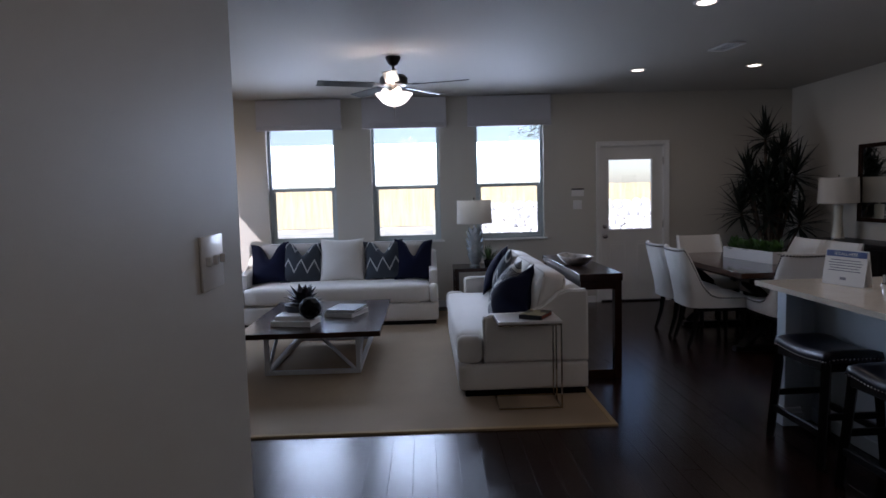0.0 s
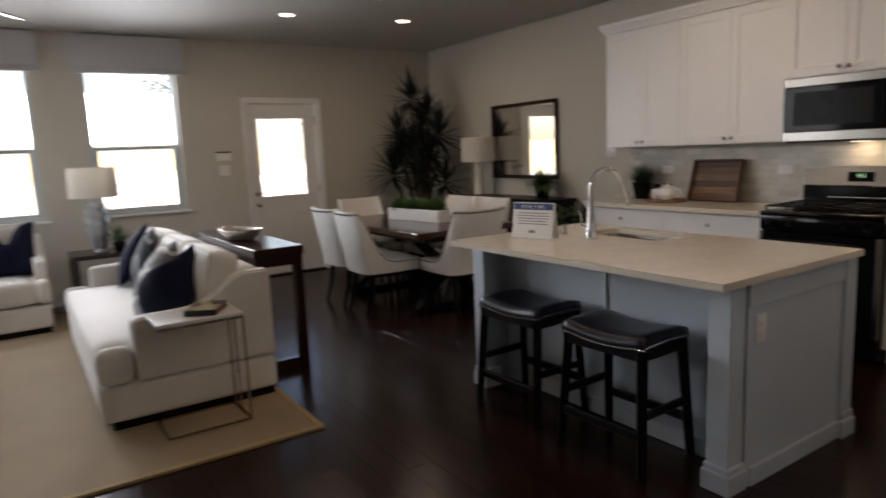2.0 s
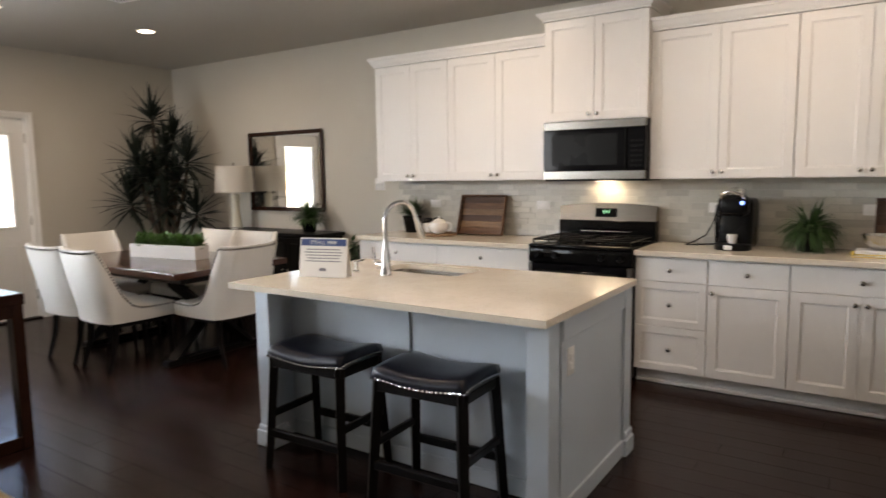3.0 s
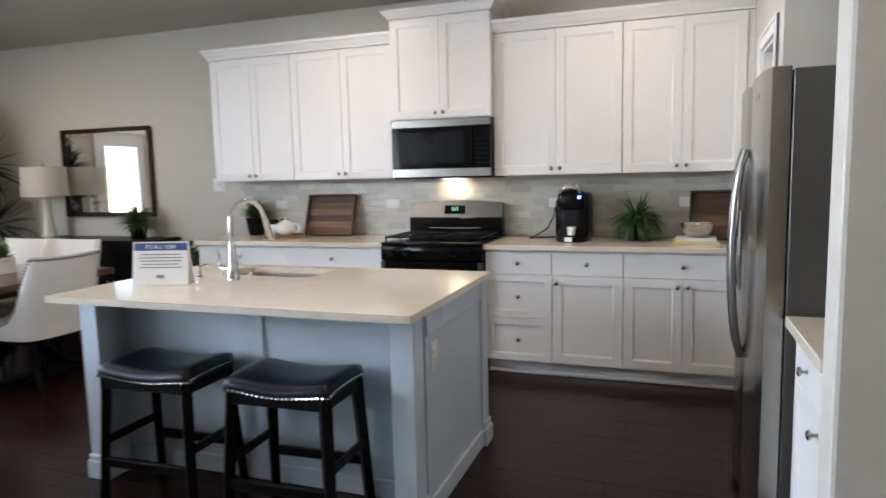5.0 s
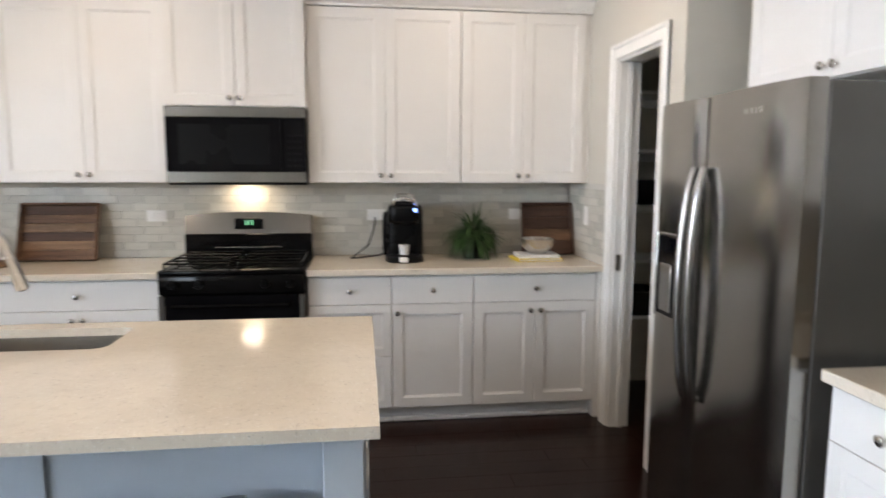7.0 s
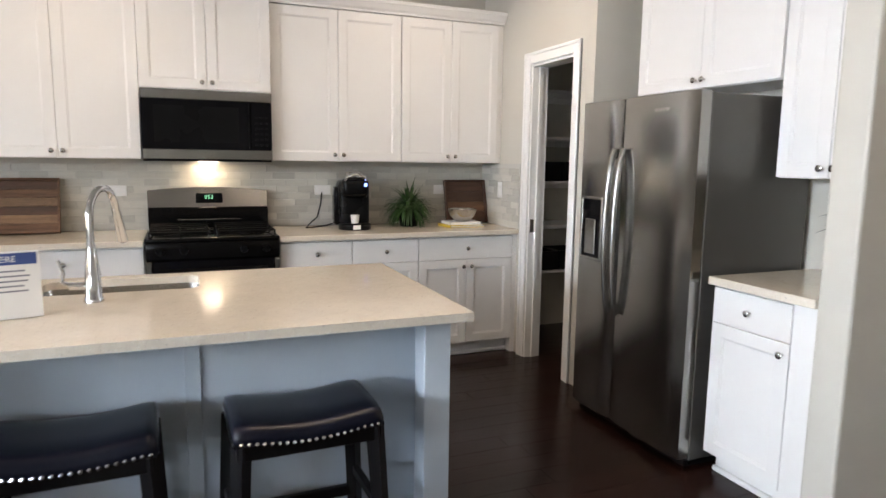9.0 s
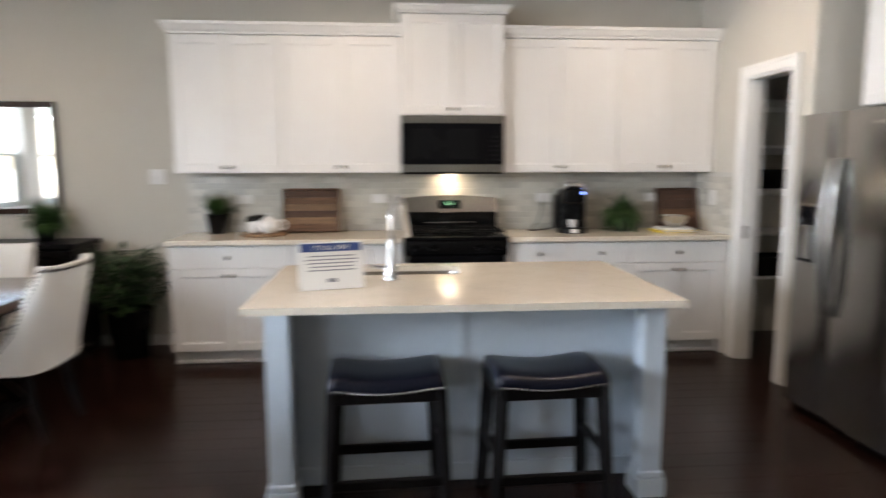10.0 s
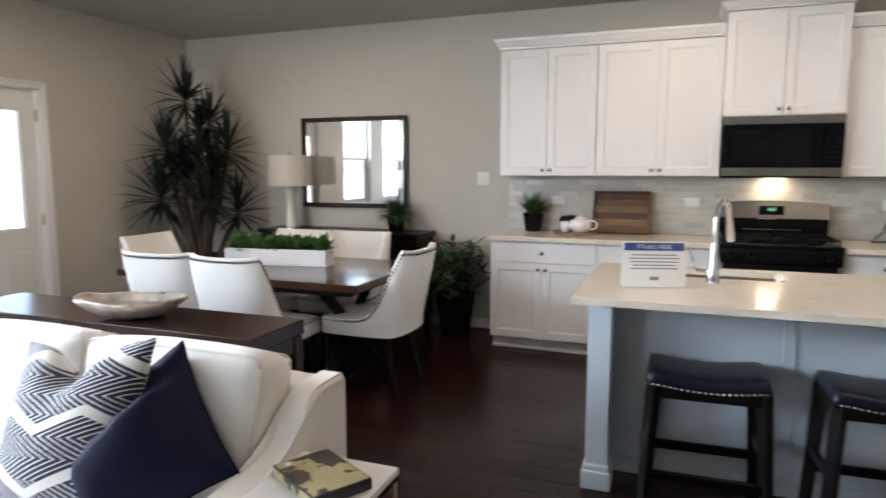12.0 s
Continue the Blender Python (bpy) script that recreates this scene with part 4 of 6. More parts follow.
def bar_stool():
    s = thing("bar_stool", Matrix(), "black wooden counter stool with a dark navy leather saddle seat", "bar stool", "stools at the island")
    W, D = 0.222, 0.155
    bm = bmesh.new()
    n, m_ = 16, 8

    def top(u, v):
        return 0.617 - 0.028 * (1 - u * u) + 0.012 * (1 - v ** 4) - 0.012 * abs(u) ** 8
    grid = [[bm.verts.new((W * u, D * v, top(u, v))) for v in [2 * j / m_ - 1 for j in range(m_ + 1)]] for u in [2 * i / n - 1 for i in range(n + 1)]]
    low = {}
    for i in range(n):
        for j in range(m_):
            bm.faces.new((grid[i][j], grid[i + 1][j], grid[i + 1][j + 1], grid[i][j + 1]))
    rim = [grid[i][0] for i in range(n + 1)] + [grid[n][j] for j in range(1, m_ + 1)] + [grid[i][m_] for i in range(n - 1, -1, -1)] + [grid[0][j] for j in range(m_ - 1, 0, -1)]
    r1 = [bm.verts.new((v.co.x * 1.03, v.co.y * 1.045, v.co.z - 0.03)) for v in rim]
    r2 = [bm.verts.new((v.co.x * 1.0, v.co.y * 1.0, v.co.z - 0.06)) for v in rim]
    for a, b in ((rim, r1), (r1, r2)):
        for k in range(len(a)):
            bm.faces.new((a[k], a[(k + 1) % len(a)], b[(k + 1) % len(a)], b[k]))
    bm.faces.new(r2)
    edge = [v.co.copy() + Vector((0, 0, -0.012)) for v in r1] + [r1[0].co.copy() + Vector((0, 0, -0.012))]
    seat = part("seat", bm, LEATHER, s, "dark navy leather saddle seat with nailheads", smooth="all")
    nails(seat, [(p, (p.x if abs(p.x) > W * 0.97 else 0, p.y if abs(p.x) < W * 1.0 else 0, 0)) for p in spaced(edge, 0.022)], 0.0066, CHROME)
    bm = bmesh.new()
    for a in ((-0.222, 0.222, -0.16, -0.135), (-0.222, 0.222, 0.135, 0.16), (-0.222, -0.197, -0.135, 0.135), (0.197, 0.222, -0.135, 0.135)):
        box(bm, a[0], a[1], a[2], a[3], 0.510, 0.556, bevel=0.003)
    part("apron", bm, BLACK_WOOD, s)
    for sx in (-1, 1):
        for sy in (-1, 1):
            bm = bmesh.new()
            tube(bm, [(sx * 0.205, sy * 0.137, 0.555), (sx * 0.232, sy * 0.175, 0.0)], [0.031, 0.026], 4)
            part("leg", bm, BLACK_WOOD, s)
    part("stretcher", one_box(-0.215, 0.215, -0.178, -0.153, 0.165, 0.205, bevel=0.004), BLACK_WOOD, s)
    part("stretcher", one_box(-0.215, 0.215, 0.153, 0.178, 0.165, 0.205, bevel=0.004), BLACK_WOOD, s)
    for sx in (-1, 1):
        part("stretcher", one_box(sx * 0.222 - 0.012, sx * 0.222 + 0.012, -0.15, 0.15, 0.255, 0.29, bevel=0.004), BLACK_WOOD, s)
    return s


_s = bar_stool()
copy_thing(_s, pose(0.162, -2.665, 0, 0, 0, 2))
_s.matrix_world = pose(-0.494, -2.655, 0, 0, 0, 2)
# ---- living area ----
_bm = one_box(-5.1, -0.97, -7.3, -3.67, -0.001, 0.011, bevel=0.004)
rug = thing("area_rug", Matrix(), "large sand coloured woven rug under the sofas", "rug")
part("field", one_box(-5.06, -1.01, -7.26, -3.71, -0.011, 0.012), RUG, rug)
_bm = bmesh.new()
for a in ((-1.01, -0.97, -7.30, -3.67), (-5.10, -5.06, -7.30, -3.67), (-5.06, -1.01, -3.71, -3.67), (-5.06, -1.01, -7.30, -7.26)):
    box(_bm, a[0], a[1], a[2], a[3], -0.011, 0.014, bevel=0.004)
part("binding", _bm, RUG_EDGE, rug)


def weave_bands(name, dark, light, n, amp, freq, thin, broad=0.0):
    """Cloth with zigzag stripes, and broad zigzag bands of the light colour over them."""
    m = material(name, light, 0.9, vary=0.05, fine=400, bump=0.3, sheen=0.2)
    nd, l = m.node_tree.nodes, m.node_tree.links
    tc, sep = nd.new("ShaderNodeTexCoord"), nd.new("ShaderNodeSeparateXYZ")
    turn = nd.new("ShaderNodeMapping")
    turn.inputs["Rotation"].default_value = (0, radians(90 if broad else 0), 0)
    l.new(tc.outputs["Object"], turn.inputs[0])
    l.new(turn.outputs[0], sep.inputs[0])

    def math_(op, a, b=None):
        q = nd.new("ShaderNodeMath")
        q.operation = op
        for k, v in enumerate((a, b)):
            if v is None:
                continue
            if isinstance(v, (int, float)):
                q.inputs[k].default_value = v
            else:
                l.new(v, q.inputs[k])
        return q.outputs[0]
    tri = math_("PINGPONG", math_("MULTIPLY", sep.outputs[0], freq), 0.5)
    s = math_("FRACT", math_("MULTIPLY", math_("ADD", sep.outputs[2], math_("MULTIPLY", tri, amp)), n))
    mask = math_("GREATER_THAN", s, thin)
    if broad:
        tri2 = math_("PINGPONG", math_("MULTIPLY", sep.outputs[2], 3.4), 0.5)
        b = math_("FRACT", math_("MULTIPLY", math_("SUBTRACT", sep.outputs[0], math_("MULTIPLY", tri2, 0.12)), broad))
        mask = math_("MULTIPLY", mask, math_("GREATER_THAN", b, 0.17))
    mx = nd.new("ShaderNodeMix")
    mx.data_type = "RGBA"
    src = nd["Principled BSDF"].inputs["Base Color"].links[0].from_socket
    l.new(mask, mx.inputs[0])
    l.new(src, mx.inputs[6])
    mx.inputs[7].default_value = (*dark, 1)
    l.new(mx.outputs[2], nd["Principled BSDF"].inputs["Base Color"])
    return m


HERRING = weave_bands("navy_herringbone_weave", (0.010, 0.015, 0.038), (0.66, 0.64, 0.60), 32, 0.26, 9, 0.24, 6.2)
CHEVRON = weave_bands("grey_blue_chevron_weave", (0.032, 0.042, 0.054), (0.42, 0.43, 0.42), 4.0, 0.30, 6.5, 0.13)


def pillow(m, mat, label, w=0.5, h=0.5, t=0.17, chop=0.0, piping=None, fold=0.0):
    p = thing("throw_pillow", m, label, "pillow")
    bm = bmesh.new()
    n = 26

    def pos(u, v, s):
        x = w / 2 * u * (1 - 0.09 * (1 - v * v))
        z = h / 2 * v * (1 - 0.09 * (1 - u * u))
        z -= chop * math.exp(-(u / 0.33) ** 2) * ((v + 1) / 2) ** 2.5
        y = s * t / 2 * ((1 - u * u) ** 0.55) * ((1 - v * v) ** 0.55)
        y += 0.006 * noise.noise(Vector((x * 9, s * 3, z * 9))) * (1 - abs(u)) + 0.5 * chop * math.exp(-(u / 0.3) ** 2) * max(0, v) * 0.2
        if s < 0 and fold:
            q = max(0.0, min(1.0, (0.28 + 0.3 * u - v) / 0.14))
            y -= fold * q * q * (3 - 2 * q) * (1 - u ** 4) * (1 - v ** 4)
        return (x, y, z)
    us = [math.sin(math.pi / 2 * (2 * i / n - 1)) for i in range(n + 1)]
    fr = [[bm.verts.new(pos(u, v, -1)) for v in us] for u in us]
    bk = [[fr[i][j] if i in (0, n) or j in (0, n) else bm.verts.new(pos(us[i], us[j], 1)) for j in range(n + 1)] for i in range(n + 1)]
    rim = [fr[i][0].co.copy() for i in range(n + 1)] + [fr[n][j].co.copy() for j in range(1, n + 1)] + [fr[i][n].co.copy() for i in range(n - 1, -1, -1)] + [fr[0][j].co.copy() for j in range(n - 1, 0, -1)]
    for i in range(n):
        for j in range(n):
            bm.faces.new((fr[i][j], fr[i + 1][j], fr[i + 1][j + 1], fr[i][j + 1]))
            bm.faces.new((bk[i][j], bk[i][j + 1], bk[i + 1][j + 1], bk[i + 1][j]))
    part("cover", bm, mat, p, smooth="all")
    part("seam", tube(bmesh.new(), rim + [rim[0]], 0.004, 5), piping or mat, p, smooth="all")
    return p


def sofa(m, width, label, cushions):
    """Slope-arm sofa; its front toward -y, its back on y = 0, depth 0.95."""
    s = thing("sofa", m, label, "sofa")
    hw = width / 2
    part("plinth", one_box(-hw + 0.03, hw - 0.03, -0.90, -0.02, 0.0, 0.045), BLACK_WOOD, s, "black recessed plinth")
    part("base", soft(bmesh.new(), 0, -0.475, 0.15, width - 0.004, 0.945, 0.205, r=0.02, n=6), SOFA, s, smooth="all")
    part("seat_cushion", soft(bmesh.new(), 0, -0.60, 0.357, width - 0.20, 0.70, 0.205, r=0.045, bulge=(0.0, 0.012, 0.022), n=9), SOFA, s, smooth="all")
    for sx in (-1, 1):
        part("cushion_front", soft(bmesh.new(), sx * (hw - 0.054), -0.862, 0.355, 0.102, 0.176, 0.20, r=0.04, bulge=(0.004, 0.008, 0.006), n=6), SOFA, s, smooth="all")
        prof = [(-0.76, 0.256), (-0.768, 0.57), (-0.755, 0.598), (-0.72, 0.61), (-0.45, 0.615), (-0.37, 0.628), (-0.31, 0.66), (-0.26, 0.715), (-0.215, 0.762), (-0.16, 0.785), (-0.02, 0.785), (-0.004, 0.77), (-0.004, 0.256)]
        bm = bmesh.new()
        x0, x1 = sorted((sx * (hw - 0.002), sx * (hw - 0.098)))
        a, b = [[bm.verts.new((x, y, z)) for y, z in prof] for x in (x0, x1)]
        for k in range(len(prof)):
            bm.faces.new((a[k], a[(k + 1) % len(prof)], b[(k + 1) % len(prof)], b[k]))
        bm.faces.new(a[::-1])
        bm.faces.new(b)
        bmesh.ops.bevel(bm, geom=[e for e in bm.edges if abs(e.verts[0].co.x - e.verts[1].co.x) < 1e-5], offset=0.014, segments=3, affect="EDGES")
        part("arm", bm, SOFA, s, smooth=True)
    part("backrest", soft(bmesh.new(), 0, -0.085, 0.515, width - 0.198, 0.16, 0.53, r=0.03, bulge=(0, 0.004, 0.0), n=6), SOFA, s, smooth="all")
    cw = (width - 0.20) / cushions
    for k in range(cushions):
        cx = -hw + 0.10 + cw * (k + 0.5)
        tilt = Matrix.Translation((cx, -0.27, 0.675)) @ pose(0, 0, 0, -13, 0, random.uniform(-1.5, 1.5))
        c = part("back_cushion", soft(bmesh.new(), 0, 0, 0, cw - 0.012, 0.19, 0.44, r=0.045, bulge=(0.0, 0.045, 0.018), n=9), SOFA, s, smooth="all", at=tilt)
        for yy in (-0.075, 0.075):
            pts, ww, hh = [], (cw - 0.012) / 2 - 0.008, 0.212
            for cx2, cz2, a0 in ((ww - 0.03, hh - 0.03, 0), (-ww + 0.03, hh - 0.03, 90), (-ww + 0.03, -hh + 0.03, 180), (ww - 0.03, -hh + 0.03, 270)):
                for q in range(4):
                    w = radians(a0 + q * 30)
                    bow = 0.014 * (1 - (cx2 / ww) ** 2) if abs(cz2) > 0 else 0
                    pts.append((cx2 + 0.03 * math.cos(w), yy, cz2 + 0.03 * math.sin(w) + bow))
            part("piping", tube(bmesh.new(), pts + [pts[0]], 0.005, 6), PIPING, c, smooth="all")
    return s


sofa(Matrix.Translation((-2.725, -3.69, 0.012)) @ Matrix.Diagonal((1, 1, 0.975, 1)), 2.25, "cream linen slope-arm sofa with pillows in front of the console", 3)
sofa(pose(-5.235, -5.87, 0.012, 0, 0, 90), 2.30, "cream linen sofa with scatter pillows under the windows", 3)


def on_sofa2(x, y, z, lean, turn=0, roll=0):
    return Matrix.Translation((x, y, z)) @ pose(0, 0, 0, 0, 0, turn) @ pose(0, 0, 0, -lean, 0, 0) @ pose(0, 0, 0, 0, roll, 0)


pillow(on_sofa2(-1.985, -4.15, 0.66, 24, 8, -36), NAVY, "deep navy velvet throw pillow resting on one corner", 0.42, 0.42, 0.24, chop=0.02, fold=0.085)
pillow(on_sofa2(-2.20, -4.22, 0.675, 24, -6, -8), HERRING, "white and navy herringbone throw pillow", 0.53, 0.55, 0.22, chop=0.10)
pillow(on_sofa2(-3.32, -4.10, 0.70, 20, -10, -4), CHEVRON, "grey blue chevron throw pillow", 0.48, 0.48, 0.16, chop=0.05)
pillow(on_sofa2(-3.60, -4.14, 0.70, 24, -14, 3), NAVY, "deep navy velvet throw pillow on the sofa end", 0.48, 0.48, 0.16, chop=0.08)


def on_sofa1(y, lean=20, turn=0, roll=0, x=-4.80, z=0.71):
    return Matrix.Translation((x, y, z)) @ pose(0, 0, 0, 0, 0, 90 + turn) @ pose(0, 0, 0, -lean, 0, 0) @ pose(0, 0, 0, 0, roll, 0)


pillow(on_sofa1(-5.0, 20, 6, 3), NAVY, "dark navy velvet throw pillow with a chopped top", 0.46, 0.50, 0.17, chop=0.19)
pillow(on_sofa1(-5.36, 20, -4, -3), CHEVRON, "grey blue chevron throw pillow with a dented top", 0.48, 0.50, 0.17, chop=0.14)
pillow(on_sofa1(-5.86, 17, 0, 0, z=0.73), SOFA, "plain cream square throw pillow", 0.52, 0.52, 0.18)
pillow(on_sofa1(-6.34, 20, 4, 3), CHEVRON, "grey blue chevron throw pillow with a dented top", 0.48, 0.50, 0.17, chop=0.14)
pillow(on_sofa1(-6.72, 20, -5, -4), NAVY, "dark navy velvet throw pillow with a chopped top", 0.46, 0.50, 0.17, chop=0.19)

# coffee table
PALE_METAL = material("pale_grey_painted_metal", (0.55, 0.56, 0.58), 0.4, 0.2, vary=0.05, bump=0.02)
ct = thing("coffee_table", Matrix.Translation((-3.02, -5.82, 0.012)), "dark wood coffee table on a pale painted metal frame", "coffee table")
TX, TY, LX, LY = 0.80, 0.58, 0.64, 0.38
part("tabletop", one_box(-TX, TX, -TY, TY, 0.335, 0.38, bevel=0.004, seg=2), ESPRESSO, ct)
for sx in (-1, 1):
    for sy in (-1, 1):
        part("leg", one_box(sx * LX - 0.018, sx * LX + 0.018, sy * LY - 0.018, sy * LY + 0.018, 0.036, 0.334, bevel=0.002), PALE_METAL, ct)
for sx in (-1, 1):
    part("bottom_rail", one_box(sx * LX - 0.018, sx * LX + 0.018, -LY - 0.018, LY + 0.018, 0.0, 0.035, bevel=0.002), PALE_METAL, ct)
    part("bottom_rail", one_box(0.019 - LX, LX - 0.019, sx * LY - 0.018, sx * LY + 0.018, 0.0, 0.035, bevel=0.002), PALE_METAL, ct)
    for s in (-1, 1):
        part("brace", tube(bmesh.new(), [(sx * LX, s * (LY - 0.03), 0.035), (sx * LX, s * 0.06, 0.33)], 0.015, 4), PALE_METAL, ct)
        part("brace", tube(bmesh.new(), [(s * (LX - 0.03), sx * LY, 0.035), (s * 0.08, sx * LY, 0.33)], 0.015, 4), PALE_METAL, ct)


def book(m, w, d, h, cover, label, pages=None):
    b = thing("book", m, label, "book")
    bm = one_box(-w / 2, w / 2, -d / 2, d / 2, 0, 0.003, bevel=0.001)
    box(bm, -w / 2, w / 2, -d / 2, d / 2, h - 0.003, h, bevel=0.001)
    box(bm, -w / 2, -w / 2 + 0.003, -d / 2, d / 2, 0.003, h - 0.003)
    part("cover", bm, cover, b)
    part("page_block", one_box(-w / 2 + 0.0035, w / 2 - 0.006, -d / 2 + 0.005, d / 2 - 0.005, 0.0035, h - 0.0035), pages or PAPER, b)
    return b


GREY_COVER = material("slate_book_cover", (0.035, 0.04, 0.055), 0.4, bump=0.02)
DARK_COVER = material("dark_book_cover", (0.02, 0.022, 0.028), 0.35, bump=0.02)
TOPZ = 0.393
book(pose(-2.62, -5.99, TOPZ, 0, 0, 80), 0.36, 0.28, 0.045, PAPER, "large white hardback book lying on the coffee table")
book(pose(-2.66, -6.02, TOPZ + 0.046, 0, 0, 86), 0.27, 0.22, 0.035, PAPER, "smaller white hardback book on top of another")
book(pose(-3.02, -5.60, TOPZ, 0, 0, 70), 0.28, 0.36, 0.04, PAPER, "pale hardback book under a slate one")
book(pose(-3.03, -5.60, TOPZ + 0.041, 0, 0, 76), 0.28, 0.35, 0.025, GREY_COVER, "slate grey hardback book on a pale one")
DUSK = material("dusky_plum_leaf", (0.022, 0.014, 0.022), 0.55, vary=0.4, scale=6, random_tone=0.4, island=True)


def blade(bm, base, direction, length, width, droop=0.3, seg=4, curl=0.25):
    """A leaf: a strip with a fold, tapering to its tip and drooping."""
    d = Vector(direction).normalized()
    side = d.cross(Vector((0, 0, 1)))
    side = side.normalized() if side.length > 1e-3 else Vector((1, 0, 0))
    p = Vector(base)
    prev = None
    for k in range(seg + 1):
        u = k / seg
        w = width * (0.45 + 1.1 * u if u < 0.4 else (1 - u) / 0.6 * 0.9 + 0.02) * 0.5
        row = [bm.verts.new(p - side * w), bm.verts.new(p - Vector((0, 0, w * curl))), bm.verts.new(p + side * w)]
        if prev:
            bm.faces.new((prev[0], prev[1], row[1], row[0]))
            bm.faces.new((prev[1], prev[2], row[2], row[1]))
        prev = row
        d = (d + Vector((0, 0, -droop / seg))).normalized()
        p = p + d * (length / seg)


def rosette(bm, at, count, length, width, up0, up1, droop, rnd, seg=4, spread=1.0):
    for k in range(count):
        a = k * 2.39996 + rnd.uniform(-0.2, 0.2)
        u = (k + 0.5) / count
        el = radians(up0 + (up1 - up0) * u + rnd.uniform(-8, 8))
        L = length * rnd.uniform(0.75, 1.08)
        blade(bm, Vector(at) + Vector((0, 0, 0.04 * (u - 0.5))), (math.cos(a) * math.cos(el) * spread, math.sin(a) * math.cos(el) * spread, math.sin(el)), L, width * rnd.uniform(0.8, 1.2), droop * rnd.uniform(0.6, 1.3), seg)


rnd = random.Random(5)
bw = thing("decor_bowl", Matrix.Translation((-2.84, -5.97, TOPZ)), "grey bowl holding a dusky succulent on the coffee table", "bowl")
part("bowl", lathe(bmesh.new(), [(0.06, 0), (0.08, 0.01), (0.15, 0.08), (0.165, 0.14), (0.155, 0.14), (0.13, 0.10)], 24), GREY_COVER, bw, smooth=True)
_bm = bmesh.new()
rosette(_bm, (0, 0, 0.14), 54, 0.19, 0.10, -8, 62, 0.2, rnd)
rosette(_bm, (0.05, 0.03, 0.17), 22, 0.13, 0.08, 5, 75, 0.1, rnd)
part("succulent", _bm, DUSK, bw)
orb = thing("geometric_ornament", Matrix.Translation((-2.58, -5.86, TOPZ + 0.046)), "faceted black ornament on a white book", "ornament")
_bm = bmesh.new()
bmesh.ops.create_icosphere(_bm, subdivisions=2, radius=0.10)
bmesh.ops.translate(_bm, verts=_bm.verts, vec=(0, 0, 0.097))
part("body", _bm, BLACK_PLASTIC, orb)

# C-shaped side table
GOLD = material("brushed_champagne_metal", (0.45, 0.38, 0.29), 0.25, 1.0, vary=0.05, bump=0)
st = thing("side_table", Matrix.Translation((-1.455, -4.165, 0.014)) @ Matrix.Diagonal((0.95, 0.80, 0.94, 1)), "slim metal C-shaped side table with a white top", "side table")
part("top", one_box(-0.16, 0.16, -0.27, 0.27, 0.622, 0.642, bevel=0.002), WHITE, st)
_bm = bmesh.new()
for a in ((-0.16, 0.16, -0.27, -0.258), (-0.16, 0.16, 0.258, 0.27), (-0.16, -0.148, -0.258, 0.258), (0.148, 0.16, -0.258, 0.258)):
    box(_bm, a[0], a[1], a[2], a[3], 0.606, 0.6215)
part("top_frame", _bm, GOLD, st)
_bm = bmesh.new()
for a in ((-0.16, 0.16, -0.27, -0.258), (-0.16, 0.16, 0.258, 0.27), (-0.16, -0.148, -0.258, 0.258), (0.148, 0.16, -0.258, 0.258)):
    box(_bm, a[0], a[1], a[2], a[3], 0.0, 0.013)
part("base_frame", _bm, GOLD, st)
for x in (-0.16, -0.04, 0.148):
    part("upright", one_box(x, x + 0.012, 0.258, 0.27, 0.0135, 0.6055), GOLD, st)
COVER_ART = material("cream_and_dark_book_cover", (0.42, 0.37, 0.20), 0.4, vary=0.2, scale=9, fine=30, bump=0.02)
_n, _l = COVER_ART.node_tree.nodes, COVER_ART.node_tree.links
_v, _tc, _mx = _n.new("ShaderNodeTexNoise"), _n.new("ShaderNodeTexCoord"), _n.new("ShaderNodeMix")
_v.inputs["Scale"].default_value, _v.inputs["Detail"].default_value = 16, 3
_l.new(_tc.outputs["Object"], _v.inputs["Vector"])
_r = ramp2(_n, (0, 0, 0), (1, 1, 1), 0.52, 0.56)
_mx.data_type, _mx.inputs[7].default_value = "RGBA", (0.035, 0.03, 0.02, 1)
_src = _n["Principled BSDF"].inputs["Base Color"].links[0].from_socket
_l.new(_v.outputs[0], _r.inputs[0]), _l.new(_r.outputs[0], _mx.inputs[0]), _l.new(_src, _mx.inputs[6]), _l.new(_mx.outputs[2], _n["Principled BSDF"].inputs["Base Color"])
RED_EDGE = material("red_page_edge", (0.22, 0.05, 0.03), 0.7, bump=0.05)
bk = book(pose(-1.455, -4.10, 0.619, 0, 0, 150), 0.225, 0.165, 0.03, DARK_COVER, "thick dark hardback book with an olive picture on its cover", RED_EDGE)
part("cover_picture", one_box(-0.108, 0.108, -0.078, 0.078, 0.0302, 0.0308), COVER_ART, bk)
part("spine_picture", one_box(-0.106, 0.106, 0.0827, 0.0835, 0.003, 0.027), COVER_ART, bk)
for k, mt in enumerate((RED_EDGE, GREY_COVER, PAPER)):
    part("cover_block", one_box(0.03 + k * 0.026, 0.048 + k * 0.026, 0.04, 0.056, 0.0309, 0.0313), mt, bk)

